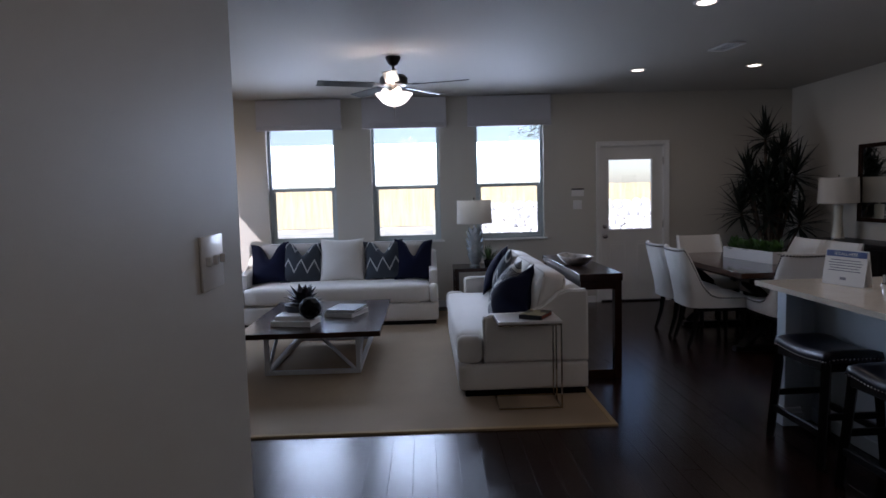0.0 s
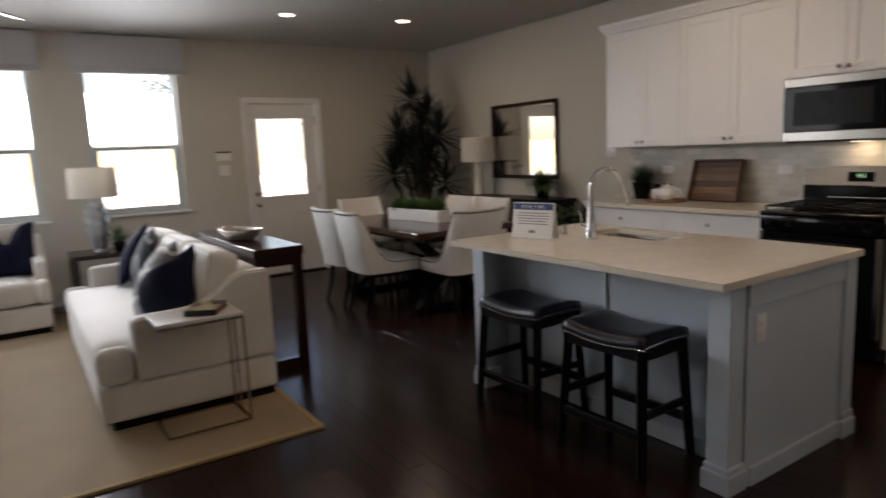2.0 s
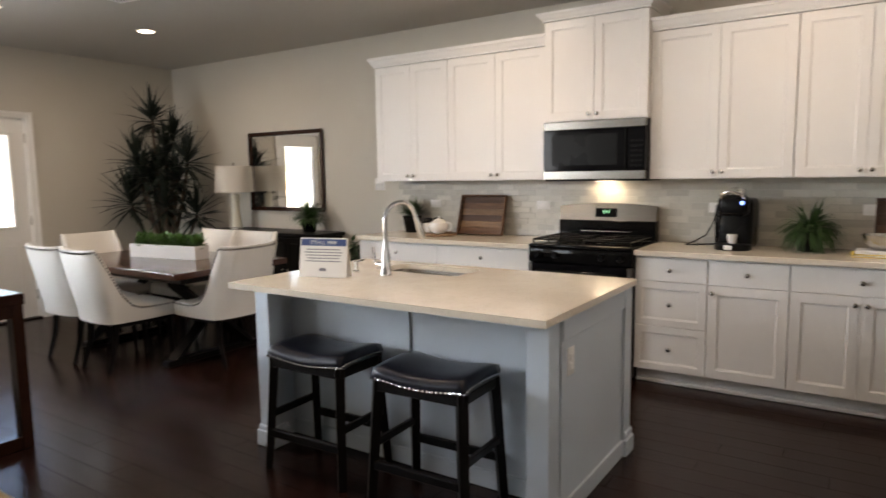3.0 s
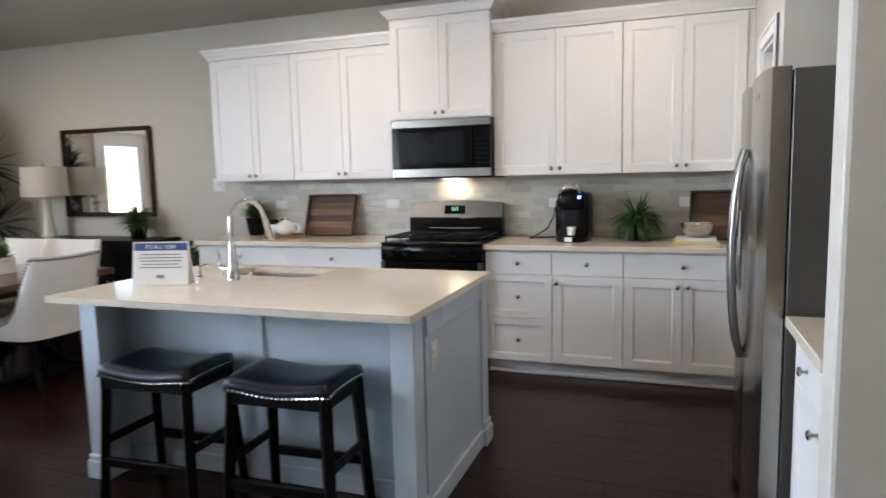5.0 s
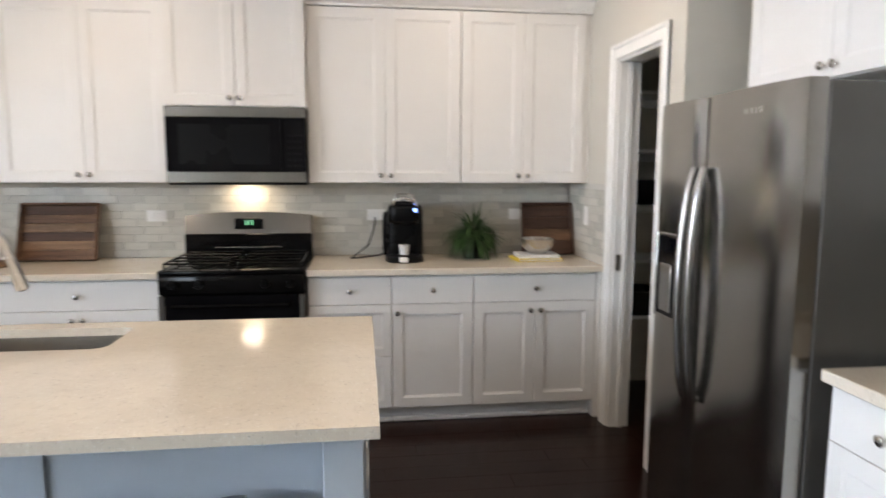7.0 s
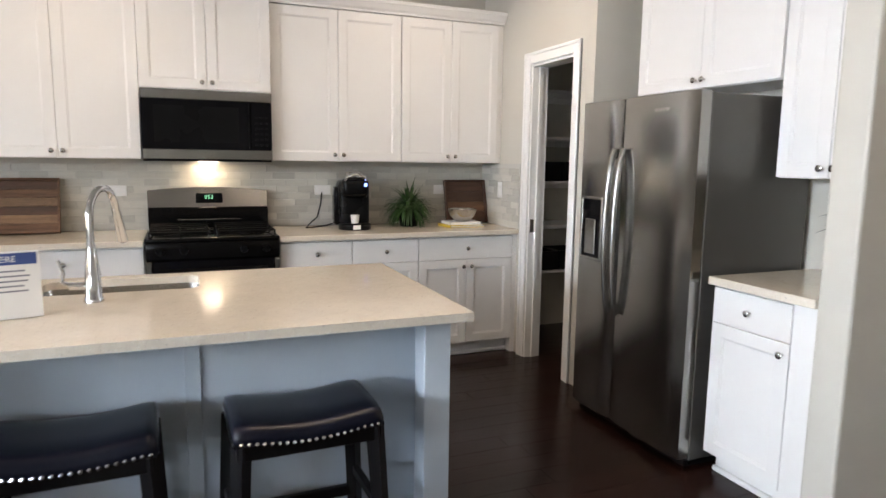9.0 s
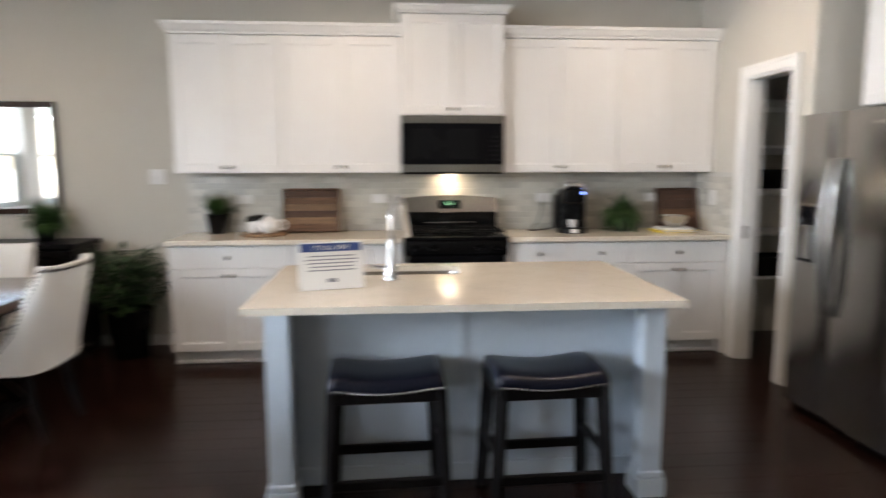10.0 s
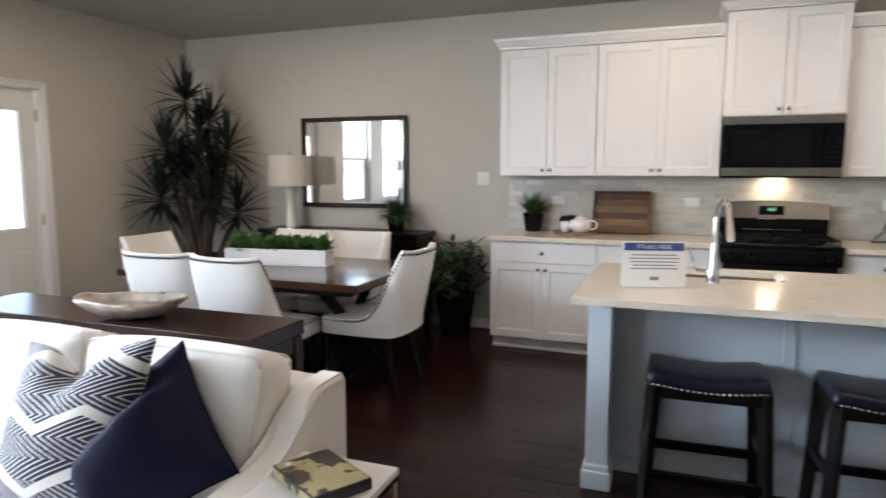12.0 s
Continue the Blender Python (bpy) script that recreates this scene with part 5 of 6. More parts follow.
# console and bowl
co = thing("console_table", Matrix.Translation((-2.79, -3.49, 0)) @ Matrix.Diagonal((1, 0.79, 1, 1)), "espresso wood console table with square legs behind the sofa", "console table")
part("tabletop", one_box(-0.79, 0.79, -0.215, 0.215, 0.775, 0.835, bevel=0.004, seg=2), ESPRESSO, co)
for sx in (-1, 1):
    for sy in (-1, 1):
        x0, y0 = sorted((sx * 0.785, sx * 0.71)), sorted((sy * 0.205, sy * 0.135))
        part("leg", one_box(x0[0], x0[1], y0[0], y0[1], 0.0, 0.774, bevel=0.003), ESPRESSO, co)
    x0 = sorted((sx * 0.78, sx * 0.715))
    part("foot_rail", one_box(x0[0], x0[1], -0.134, 0.134, 0.0, 0.07, bevel=0.003), ESPRESSO, co)
    part("apron", one_box(x0[0], x0[1], -0.134, 0.134, 0.71, 0.7745), ESPRESSO, co)
part("apron", one_box(-0.709, 0.709, 0.165, 0.195, 0.71, 0.7745), ESPRESSO, co)
part("apron", one_box(-0.709, 0.709, -0.195, -0.165, 0.71, 0.7745), ESPRESSO, co)
SILVERED = material("silvered_carved_wood", (0.42, 0.37, 0.32), 0.3, 0.5, vary=0.45, scale=14, fine=50, bump=0.35)
wb = thing("wooden_bowl", pose(-2.66, -3.54, 0.836, 0, 0, 20) @ Matrix.Scale(0.8, 4), "long silvered carved dough bowl on the console", "bowl")
_bm = bmesh.new()
lathe(_bm, [(0.10, 0.0), (0.16, 0.012), (0.24, 0.05), (0.285, 0.085), (0.28, 0.098), (0.255, 0.092), (0.20, 0.05), (0.12, 0.03)], 40, squash=(1, 0.52))
for v in _bm.verts:
    v.co.z += 0.012 * noise.noise(v.co * 9) + 0.012 * (v.co.x / 0.28) ** 2 * (v.co.z > 0.04)
    v.co.y += 0.008 * noise.noise(v.co * 6)
part("bowl", _bm, SILVERED, wb, smooth="all")
_bm = lathe(bmesh.new(), [(0.10, 0.035), (0.19, 0.06), (0.20, 0.064)], 36, squash=(1, 0.5))
part("polished_hollow", _bm, STEEL_H, wb, smooth="all")

# end tables and lamps
LIT_SHADE = bpy.data.materials.new("lit_linen_shade")
LIT_SHADE.use_nodes = True
_n, _l = LIT_SHADE.node_tree.nodes, LIT_SHADE.node_tree.links
_b = _n["Principled BSDF"]
_b.inputs["Base Color"].default_value, _b.inputs["Roughness"].default_value = (0.80, 0.77, 0.71, 1), 0.9
_tr, _mx = _n.new("ShaderNodeBsdfTranslucent"), _n.new("ShaderNodeMixShader")
_tr.inputs[0].default_value, _mx.inputs[0].default_value = (0.78, 0.72, 0.62, 1), 0.35
_l.new(_b.outputs[0], _mx.inputs[1]), _l.new(_tr.outputs[0], _mx.inputs[2]), _l.new(_mx.outputs[0], _n["Material Output"].inputs[0])


def end_table(x, y, z):
    t = thing("end_table", Matrix.Translation((x, y, 0.0)), "dark espresso square end table beside the sofa", "end table", "end tables by the window sofa")
    part("tabletop", one_box(-0.27, 0.27, -0.27, 0.27, z - 0.04, z, bevel=0.003), ESPRESSO, t)
    for sx in (-1, 1):
        for sy in (-1, 1):
            part("leg", one_box(sx * 0.24 - 0.025, sx * 0.24 + 0.025, sy * 0.24 - 0.025, sy * 0.24 + 0.025, 0.013, z - 0.0405, bevel=0.002), ESPRESSO, t)
    part("lower_shelf", one_box(-0.214, 0.214, -0.26, 0.26, 0.16, 0.185, bevel=0.002), ESPRESSO, t)


def drum_shade(parent, z0, z1, r0, r1):
    bm = bmesh.new()
    n = 36
    rings = [[bm.verts.new((r * math.cos(2 * math.pi * k / n), r * math.sin(2 * math.pi * k / n), z)) for k in range(n)] for r, z in ((r0, z0), (r1, z1), (r1 - 0.003, z1), (r0 - 0.003, z0))]
    for a, b in ((0, 1), (1, 2), (2, 3), (3, 0)):
        for k in range(n):
            bm.faces.new((rings[a][k], rings[a][(k + 1) % n], rings[b][(k + 1) % n], rings[b][k]))
    s = part("shade", bm, LIT_SHADE, parent, "off-white drum shade", smooth=True)
    bm = bmesh.new()
    for k in range(3):
        w = k * 2.094
        tube(bm, [(0, 0, z1 - 0.02), ((r1 - 0.004) * math.cos(w), (r1 - 0.004) * math.sin(w), z1 - 0.02)], 0.0015, 5)
    tube(bm, [(0, 0, z0 - 0.02), (0, 0, z1 + 0.012)], 0.004, 6)
    part("spider", bm, NICKEL, parent)
    part("finial", lathe(bmesh.new(), [(0.004, z1 + 0.010), (0.011, z1 + 0.02), (0.004, z1 + 0.034)], 12), NICKEL, parent, smooth=True)
    return s


end_table(-4.87, -4.25, 0.60)
end_table(-4.87, -7.42, 0.60)
GLASSY = material("mercury_glass", (0.62, 0.66, 0.68), 0.10, 0.55, vary=0.2, scale=14, fine=40, bump=0.6)
for y, lit in ((-4.25, False), (-7.42, True)):
    lp = thing("table_lamp", Matrix.Translation((-4.87, y, 0.60)), "table lamp, rippled silver glass base, linen drum shade" + (", lit" if lit else ", unlit"), "lamp")
    _bm = bmesh.new()
    prof = [(0.075, 0.0), (0.075, 0.015), (0.05, 0.022)] + [((0.052 + 0.045 * math.sin(math.pi * u) ** 0.8) * (1 + 0.10 * math.sin(u * 34)), 0.03 + 0.42 * u) for u in [k / 28 for k in range(29)]] + [(0.015, 0.47), (0.012, 0.50)]
    lathe(_bm, [(q[0] * 0.86, q[1]) for q in prof], 26)
    base = part("base", _bm, GLASSY, lp, "silvered base of overlapping leaves", smooth=True)
    _bm = bmesh.new()
    for ring in range(9):
        u = ring / 9
        rad = 0.045 + 0.045 * math.sin(math.pi * (0.1 + 0.85 * u)) ** 0.8
        for q in range(8):
            w = (q + 0.5 * (ring % 2)) * math.pi / 4
            blade(_bm, (rad * math.cos(w), rad * math.sin(w), 0.045 + 0.045 * ring), (math.cos(w) * 0.35, math.sin(w) * 0.35, 1), 0.085, 0.062, -0.1, 4, 0.3)
    part("leaves", _bm, GLASSY, base)
    drum_shade(lp, 0.52, 0.80, 0.215, 0.205)
    if lit:
        part("bulb", lathe(bmesh.new(), [(0.012, 0.52), (0.03, 0.57), (0.03, 0.60), (0.012, 0.63)], 14), BULB, lp, smooth=True)
        q = new("lamp_light", bpy.data.lights.new("lamp_light", "POINT"))
        q.data.energy, q.data.color, q.data.shadow_soft_size = 2.6, (1, 0.72, 0.42), 0.05
        q.location = (-4.87, y, 1.27)
    else:
        part("bulb", lathe(bmesh.new(), [(0.012, 0.52), (0.03, 0.57), (0.03, 0.60), (0.012, 0.63)], 14), WHITE, lp, smooth=True)


def potted(m, label, pot_r, pot_h, leaves, mat=None, pot_mat=None, category="potted plant"):
    """leaves(bm) draws the foliage above a black pot."""
    p = thing("potted_plant", m, label, category)
    part("pot", lathe(bmesh.new(), [(pot_r * 0.72, 0), (pot_r * 0.76, 0.004), (pot_r, pot_h - 0.012), (pot_r * 1.05, pot_h - 0.01), (pot_r * 1.05, pot_h), (pot_r * 0.93, pot_h), (pot_r * 0.9, pot_h - 0.02)], 28), pot_mat or BLACK, p, smooth=True)
    part("soil", lathe(bmesh.new(), [(pot_r * 0.9, pot_h - 0.021), (pot_r * 0.5, pot_h - 0.012)], 20), SOIL, p)
    bm = bmesh.new()
    leaves(bm)
    part("foliage", bm, mat or LEAF, p)
    return p


def fern(n, length, z, width=0.012, seed=1, droop=0.7):
    r = random.Random(seed)

    def draw(bm):
        for k in range(n):
            a, el = r.uniform(0, 6.283), radians(r.uniform(25, 85))
            blade(bm, (0.02 * math.cos(a), 0.02 * math.sin(a), z), (math.cos(a) * math.cos(el), math.sin(a) * math.cos(el), math.sin(el)), length * r.uniform(0.6, 1.1), width * r.uniform(0.7, 1.3), droop * r.uniform(0.4, 1.5), 5)
    return draw


def bushy(n, spread, z0, z1, leaf=0.055, seed=2):
    """Twigs with oval leaves, in an uneven mound."""
    r = random.Random(seed)

    def draw(bm):
        for k in range(n):
            a, u = r.uniform(0, 6.283), r.random() ** 0.6
            h = z0 + (z1 - z0) * r.random()
            rad = spread * u * (1.1 - 0.5 * abs((h - z0) / (z1 - z0) - 0.45))
            at = Vector((rad * math.cos(a), rad * math.sin(a), h))
            if k % 9 == 0:
                tube(bm, [(0.02 * math.cos(a), 0.02 * math.sin(a), z0 - 0.05), tuple(at)], [0.004, 0.0015], 4)
            el = radians(r.uniform(-20, 60))
            b = a + r.uniform(-1, 1)
            blade(bm, at, (math.cos(b) * math.cos(el), math.sin(b) * math.cos(el), math.sin(el)), leaf * r.uniform(0.8, 1.4), leaf * 0.6, 0.5, 3)
    return draw


potted(Matrix.Translation((-4.72, -4.10, 0.60)), "small green plant in a dark pot on the end table", 0.06, 0.09, fern(50, 0.2, 0.09, 0.018, 11, 0.6))

# ceiling fan
fan = thing("ceiling_fan", Matrix.Translation((-3.07, -5.10, 0)), "dark bronze five-blade ceiling fan with a lit frosted bowl", "ceiling fan")
BRONZE = material("dark_bronze", (0.018, 0.015, 0.013), 0.35, 0.3, vary=0.1, bump=0)
part("canopy", lathe(bmesh.new(), [(0.022, 2.66), (0.045, 2.675), (0.068, 2.72), (0.07, 2.739)], 28), BRONZE, fan, smooth=True)
part("downrod", lathe(bmesh.new(), [(0.013, 2.58), (0.013, 2.67)], 14), BRONZE, fan, smooth=True)
part("motor", lathe(bmesh.new(), [(0.05, 2.47), (0.115, 2.485), (0.128, 2.505), (0.128, 2.55), (0.105, 2.575), (0.03, 2.585)], 36), BRONZE, fan, smooth=True)
part("light_collar", lathe(bmesh.new(), [(0.05, 2.40), (0.06, 2.415), (0.055, 2.46), (0.05, 2.4695)], 28), NICKEL, fan, smooth=True)
for k in range(5):
    a = 71.6 + k * 72
    bl = part("blade", one_box(0.19, 0.70, -0.062, 0.062, -0.003, 0.003, bevel=0.002), BLACK_WOOD, fan, "dark wood blade", at=Matrix.Translation((0, 0, 2.485)) @ pose(0, 0, 0, 0, 0, a) @ pose(0, 0, 0, 11, 0, 0))
    part("blade_iron", box(one_box(0.09, 0.22, -0.014, 0.014, 0.0035, 0.009, bevel=0.002), 0.20, 0.26, -0.04, 0.04, 0.0035, 0.007, bevel=0.002), BRONZE, bl)
BOWL_GLASS = glow("frosted_lit_glass", (1, 0.88, 0.70), 1.6)
part("glass_bowl", lathe(bmesh.new(), [(0.012, 2.298), (0.06, 2.306), (0.11, 2.335), (0.145, 2.375), (0.172, 2.408), (0.168, 2.412), (0.13, 2.38)], 36), BOWL_GLASS, fan, "lit frosted glass bowl", smooth=True)
part("finial", lathe(bmesh.new(), [(0.004, 2.270), (0.012, 2.282), (0.006, 2.297)], 14), NICKEL, fan, smooth=True)
part("pull_chain", tube(bmesh.new(), [(0.03, 0, 2.30), (0.032, 0, 2.17)], 0.002, 6), NICKEL, fan)
for k in range(3):
    w = radians(30 + 120 * k)
    part("bulb", lathe(bmesh.new(), [(0.012, 0), (0.028, 0.02), (0.026, 0.04), (0.01, 0.055)], 14), BULB, fan, smooth=True, at=Matrix.Translation((0.085 * math.cos(w), 0.085 * math.sin(w), 2.405)))
_q = new("fan_light", bpy.data.lights.new("fan_light", "POINT"))
_q.data.energy, _q.data.color, _q.data.shadow_soft_size = 4.0, (1, 0.80, 0.56), 0.04
_q.location = (-3.07 + 0.10, -5.10, 2.43)
# ---- dining area ----
dt = thing("dining_table", pose(-3.29, -1.67, 0), "red brown wood dining table on crossed dark trestles", "dining table")
part("tabletop", one_box(-0.92, 0.92, -0.53, 0.53, 0.705, 0.752, bevel=0.005, seg=2), WALNUT, dt)
part("under_frame", one_box(-0.80, 0.80, -0.40, 0.40, 0.65, 0.7045, bevel=0.003), BLACK_WOOD, dt)
for sx in (-1, 1):
    for s in (-1, 1):
        part("trestle_leg", tube(bmesh.new(), [(sx * 0.58 + s * 0.012, s * 0.36, 0.03), (sx * 0.58 + s * 0.012, -s * 0.34, 0.649)], 0.045, 4), BLACK_WOOD, dt)
    part("trestle_foot", one_box(sx * 0.58 - 0.045, sx * 0.58 + 0.045, -0.42, 0.42, 0.0, 0.045, bevel=0.006), BLACK_WOOD, dt)
part("stretcher", one_box(-0.56, 0.56, -0.03, 0.03, 0.30, 0.37, bevel=0.004), BLACK_WOOD, dt)


def dining_chair():
    c = thing("dining_chair", Matrix(), "ivory leather dining chair with a curved wing back and bronze nailheads", "dining chair", "chairs round the dining table")
    # the shell follows a U from one front corner round the back to the other
    path = []
    for k in range(29):
        u = 2 * k / 28 - 1
        a = abs(u)
        sgn = 1 if u >= 0 else -1
        if a > 0.42:
            q = (a - 0.42) / 0.58
            x, y = sgn * (0.245 + 0.008 * math.sin(q * 3.1)), 0.19 - 0.40 * q
        else:
            w = (a / 0.42) * math.pi / 2
            x, y = sgn * 0.245 * math.sin(w) ** 0.75, 0.19 + 0.085 * math.cos(w) ** 0.8
        top = 0.925 if a < 0.40 else 0.488 + 0.437 * math.exp(-((a - 0.40) / 0.08) ** 1.25)
        if a < 0.36:
            top += 0.012 * (a / 0.36) ** 2
        path.append((x, y, top, a))

    def lean(y, z):
        return y + 0.11 * max(0, (z - 0.44) / 0.5) ** 1.15 * max(0, min(1, (y + 0.10) / 0.25))
    bm = bmesh.new()
    cols = []
    rows = 8
    for k, (x, y, top, a) in enumerate(path):
        nx, ny = (x, y - 0.02)
        L = math.hypot(nx, ny)
        nx, ny = nx / L, ny / L
        outer, inner = [], []
        z0 = 0.385
        for r in range(rows + 1):
            z = z0 + (top - z0) * r / rows
            flare = 1 + 0.05 * max(0, z - 0.6)
            wd = 0.0225 + 0.006 * math.sin(math.pi * r / rows)
            if r == rows:
                wd *= 0.72
            outer.append(bm.verts.new(((x + nx * wd) * flare, lean(y + ny * wd, z), z)))
            inner.append(bm.verts.new(((x - nx * wd) * flare, lean(y - ny * wd, z), z)))
        cols.append(outer + inner[::-1])
    for a_, b_ in zip(cols, cols[1:]):
        n = len(a_)
        for i in range(n):
            bm.faces.new((a_[i], a_[(i + 1) % n], b_[(i + 1) % n], b_[i]))
    bm.faces.new(cols[0])
    bm.faces.new(cols[-1][::-1])
    rim = [cols[k][rows].co.lerp(cols[k][rows - 1].co, min(1, 0.020 / (cols[k][rows].co - cols[k][rows - 1].co).length)) for k in range(len(cols))]
    back = part("backrest", bm, CHAIR, c, "curved ivory leather wing back", smooth=True)
    nails(back, [(p + Vector((p.x, p.y, 0)).normalized() * 0.004, (p.x, p.y, 0)) for p in spaced(rim, 0.024)], 0.0092, BRONZE)
    seat = part("seat", soft(bmesh.new(), 0, -0.04, 0.43, 0.475, 0.48, 0.115, r=0.035, bulge=(0, 0.012, 0.016), n=8), CHAIR, c, "padded ivory leather seat", smooth="all")
    pts = spaced([(-0.262, 0.16, 0.395), (-0.262, -0.19, 0.395)], 0.024) + spaced([(0.262, 0.16, 0.395), (0.262, -0.19, 0.395)], 0.024) + spaced([(-0.225, -0.29, 0.385), (0.225, -0.29, 0.385)], 0.024)
    nails(seat, [(p, (p.x, 0, 0) if p.y > -0.28 else (0, -1, 0)) for p in pts], 0.0072, BRONZE)
    part("seat_rail", one_box(-0.22, 0.22, -0.24, 0.20, 0.345, 0.375, bevel=0.004), BLACK_WOOD, c)
    for sx in (-1, 1):
        part("front_leg", tube(bmesh.new(), [(sx * 0.195, -0.225, 0.374), (sx * 0.20, -0.235, 0.0)], [0.030, 0.017], 4), BLACK_WOOD, c)
        part("rear_leg", tube(bmesh.new(), [(sx * 0.185, 0.19, 0.374), (sx * 0.19, 0.21, 0.2), (sx * 0.195, 0.27, 0.0)], [0.028, 0.023, 0.017], 4), BLACK_WOOD, c)
    return c


_places = [pose(-3.58, -2.09 - 0.06, 0, 0, 0, 180), pose(-3.05, -2.10 - 0.06, 0, 0, 0, 177), pose(-3.55, -1.24, 0, 0, 0, 0), pose(-3.02, -1.22, 0, 0, 0, 2),
           pose(-2.52, -1.70, 0, 0, 0, -90), pose(-4.12, -1.68, 0, 0, 0, 90)]
_ch = dining_chair()
for _m in _places[1:]:
    copy_thing(_ch, _m)
_ch.matrix_world = _places[0]

pl = thing("planter_box", pose(-3.30, -1.62, 0.753, 0, 0, 8), "long white ceramic planter full of green succulents on the dining table", "planter")
_bm = bmesh.new()
_W, _D, _H = 0.385, 0.075, 0.115
for a in ((-_W, _W, -_D, -_D + 0.01, 0, _H), (-_W, _W, _D - 0.01, _D, 0, _H), (-_W, -_W + 0.01, -_D + 0.01, _D - 0.01, 0, _H), (_W - 0.01, _W, -_D + 0.01, _D - 0.01, 0, _H)):
    box(_bm, *a)
part("trough", _bm, WHITE, pl)
part("soil", one_box(-_W + 0.011, _W - 0.011, -_D + 0.011, _D - 0.011, 0.0, 0.095), SOIL, pl)
rnd = random.Random(9)
SUCCULENT = material("fresh_green_leaf", (0.050, 0.115, 0.022), 0.45, vary=0.35, scale=9, random_tone=0.35, island=True)
for k in range(13):
    bm = bmesh.new()
    x, y, s = -0.33 + 0.055 * k, rnd.uniform(-0.03, 0.03), rnd.uniform(0.8, 1.15)
    rosette(bm, (x, y, 0.105), 18, 0.092 * s, 0.085, 15, 82, 0.1, rnd, 3)
    rosette(bm, (x + rnd.uniform(-0.02, 0.02), -y, 0.125), 12, 0.095 * s, 0.08, 20, 80, 0.0, rnd, 3)
    part("succulent", bm, SUCCULENT, pl)

# sideboard with lamp, plant and mirror
sb = thing("sideboard", Matrix.Translation((-3.55, -0.015, 0)), "long black-stained wooden sideboard under the mirror", "sideboard")
part("top", one_box(-0.82, 0.82, -0.42, 0, 0.835, 0.87, bevel=0.003), BLACK_WOOD, sb)
part("body", one_box(-0.79, 0.79, -0.395, -0.004, 0.10, 0.8345, bevel=0.003), BLACK_WOOD, sb)
for k in range(4):
    x0 = -0.78 + k * 0.3925
    d = part("door", shaker(bmesh.new(), x0, x0 + 0.3825, 0.12, 0.82, -0.415, 0.045), BLACK_WOOD, sb)
    knob(d, x0 + (0.35 if k % 2 == 0 else 0.032), -0.415, 0.5)
for sx in (-1, 1):
    for y in (-0.36, -0.06):
        part("leg", one_box(sx * 0.76 - 0.025, sx * 0.76 + 0.025, y - 0.025, y + 0.025, 0, 0.0995, bevel=0.002), BLACK_WOOD, sb)
CERAMIC = material("cream_ceramic", (0.66, 0.63, 0.52), 0.25, vary=0.05, bump=0)
lp = thing("table_lamp", Matrix.Translation((-4.11, -0.25, 0.871)), "tall table lamp, tapered cream ceramic base, white drum shade", "lamp")
part("base", lathe(bmesh.new(), [(0.072, 0.0), (0.072, 0.012), (0.069, 0.016)], 28), NICKEL, lp, smooth=True)
part("column", lathe(bmesh.new(), [(0.065, 0.017), (0.058, 0.06), (0.048, 0.18), (0.046, 0.28), (0.05, 0.36), (0.048, 0.375), (0.012, 0.38), (0.010, 0.41)], 28), CERAMIC, lp, "tapered cream ceramic column", smooth=True)
drum_shade(lp, 0.40, 0.68, 0.205, 0.195)
part("bulb", lathe(bmesh.new(), [(0.012, 0.41), (0.03, 0.46), (0.03, 0.49), (0.012, 0.52)], 14), WHITE, lp, smooth=True)
potted(Matrix.Translation((-3.03, -0.22, 0.871)), "leafy fern in a black pot on the sideboard", 0.085, 0.13, fern(240, 0.24, 0.125, 0.019, 3, 1.6))

mr = thing("wall_mirror", Matrix.Translation((-3.56, -0.001, 1.486)), "wide rectangular wall mirror in a dark wood frame above the sideboard", "mirror")
hw, hh, fw = 0.56, 0.425, 0.042
part("glass", one_box(-hw + fw - 0.004, hw - fw + 0.004, -0.016, -0.006, -hh + fw - 0.004, hh - fw + 0.004), MIRROR, mr)
part("backing", one_box(-hw + 0.01, hw - 0.01, -0.0055, 0, -hh + 0.01, hh - 0.01), BLACK_WOOD, mr)
for a in ((-hw, -hw + fw, -hh, hh), (hw - fw, hw, -hh, hh), (-hw + fw, hw - fw, -hh, -hh + fw), (-hw + fw, hw - fw, hh - fw, hh)):
    part("frame_rail", one_box(a[0], a[1], -0.034, -0.0165, a[2], a[3], bevel=0.004), ESPRESSO, mr)

# tall palm in the corner
palm = thing("palm_tree", Matrix.Translation((-4.92, -0.58, 0)), "tall dark indoor dracaena palm with many spiky crowns in the corner", "palm plant")
part("pot", lathe(bmesh.new(), [(0.17, 0), (0.18, 0.005), (0.21, 0.32), (0.215, 0.34), (0.19, 0.34), (0.185, 0.31)], 30), BLACK, palm, "round black floor pot", smooth=True)
part("soil", lathe(bmesh.new(), [(0.185, 0.30), (0.1, 0.315)], 20), SOIL, palm)
rnd = random.Random(21)
HEADS = [(0.75 * u - 0.66 * v, 0.66 * u + 0.75 * v, z, L) for u, v, z, L in (
    (-0.07, 0.0, 2.06, 0.42), (0.13, 0.04, 1.86, 0.40), (-0.25, -0.05, 1.60, 0.46), (0.28, 0.0, 1.60, 0.48), (-0.31, -0.10, 1.15, 0.50),
    (0.36, -0.05, 1.02, 0.46), (0.02, -0.14, 1.50, 0.40), (0.12, 0.10, 1.28, 0.40), (-0.12, 0.10, 1.34, 0.42), (0.08, -0.22, 1.12, 0.40), (0.04, 0.05, 1.72, 0.38), (0.18, -0.10, 1.42, 0.38), (-0.16, -0.12, 1.45, 0.36))]
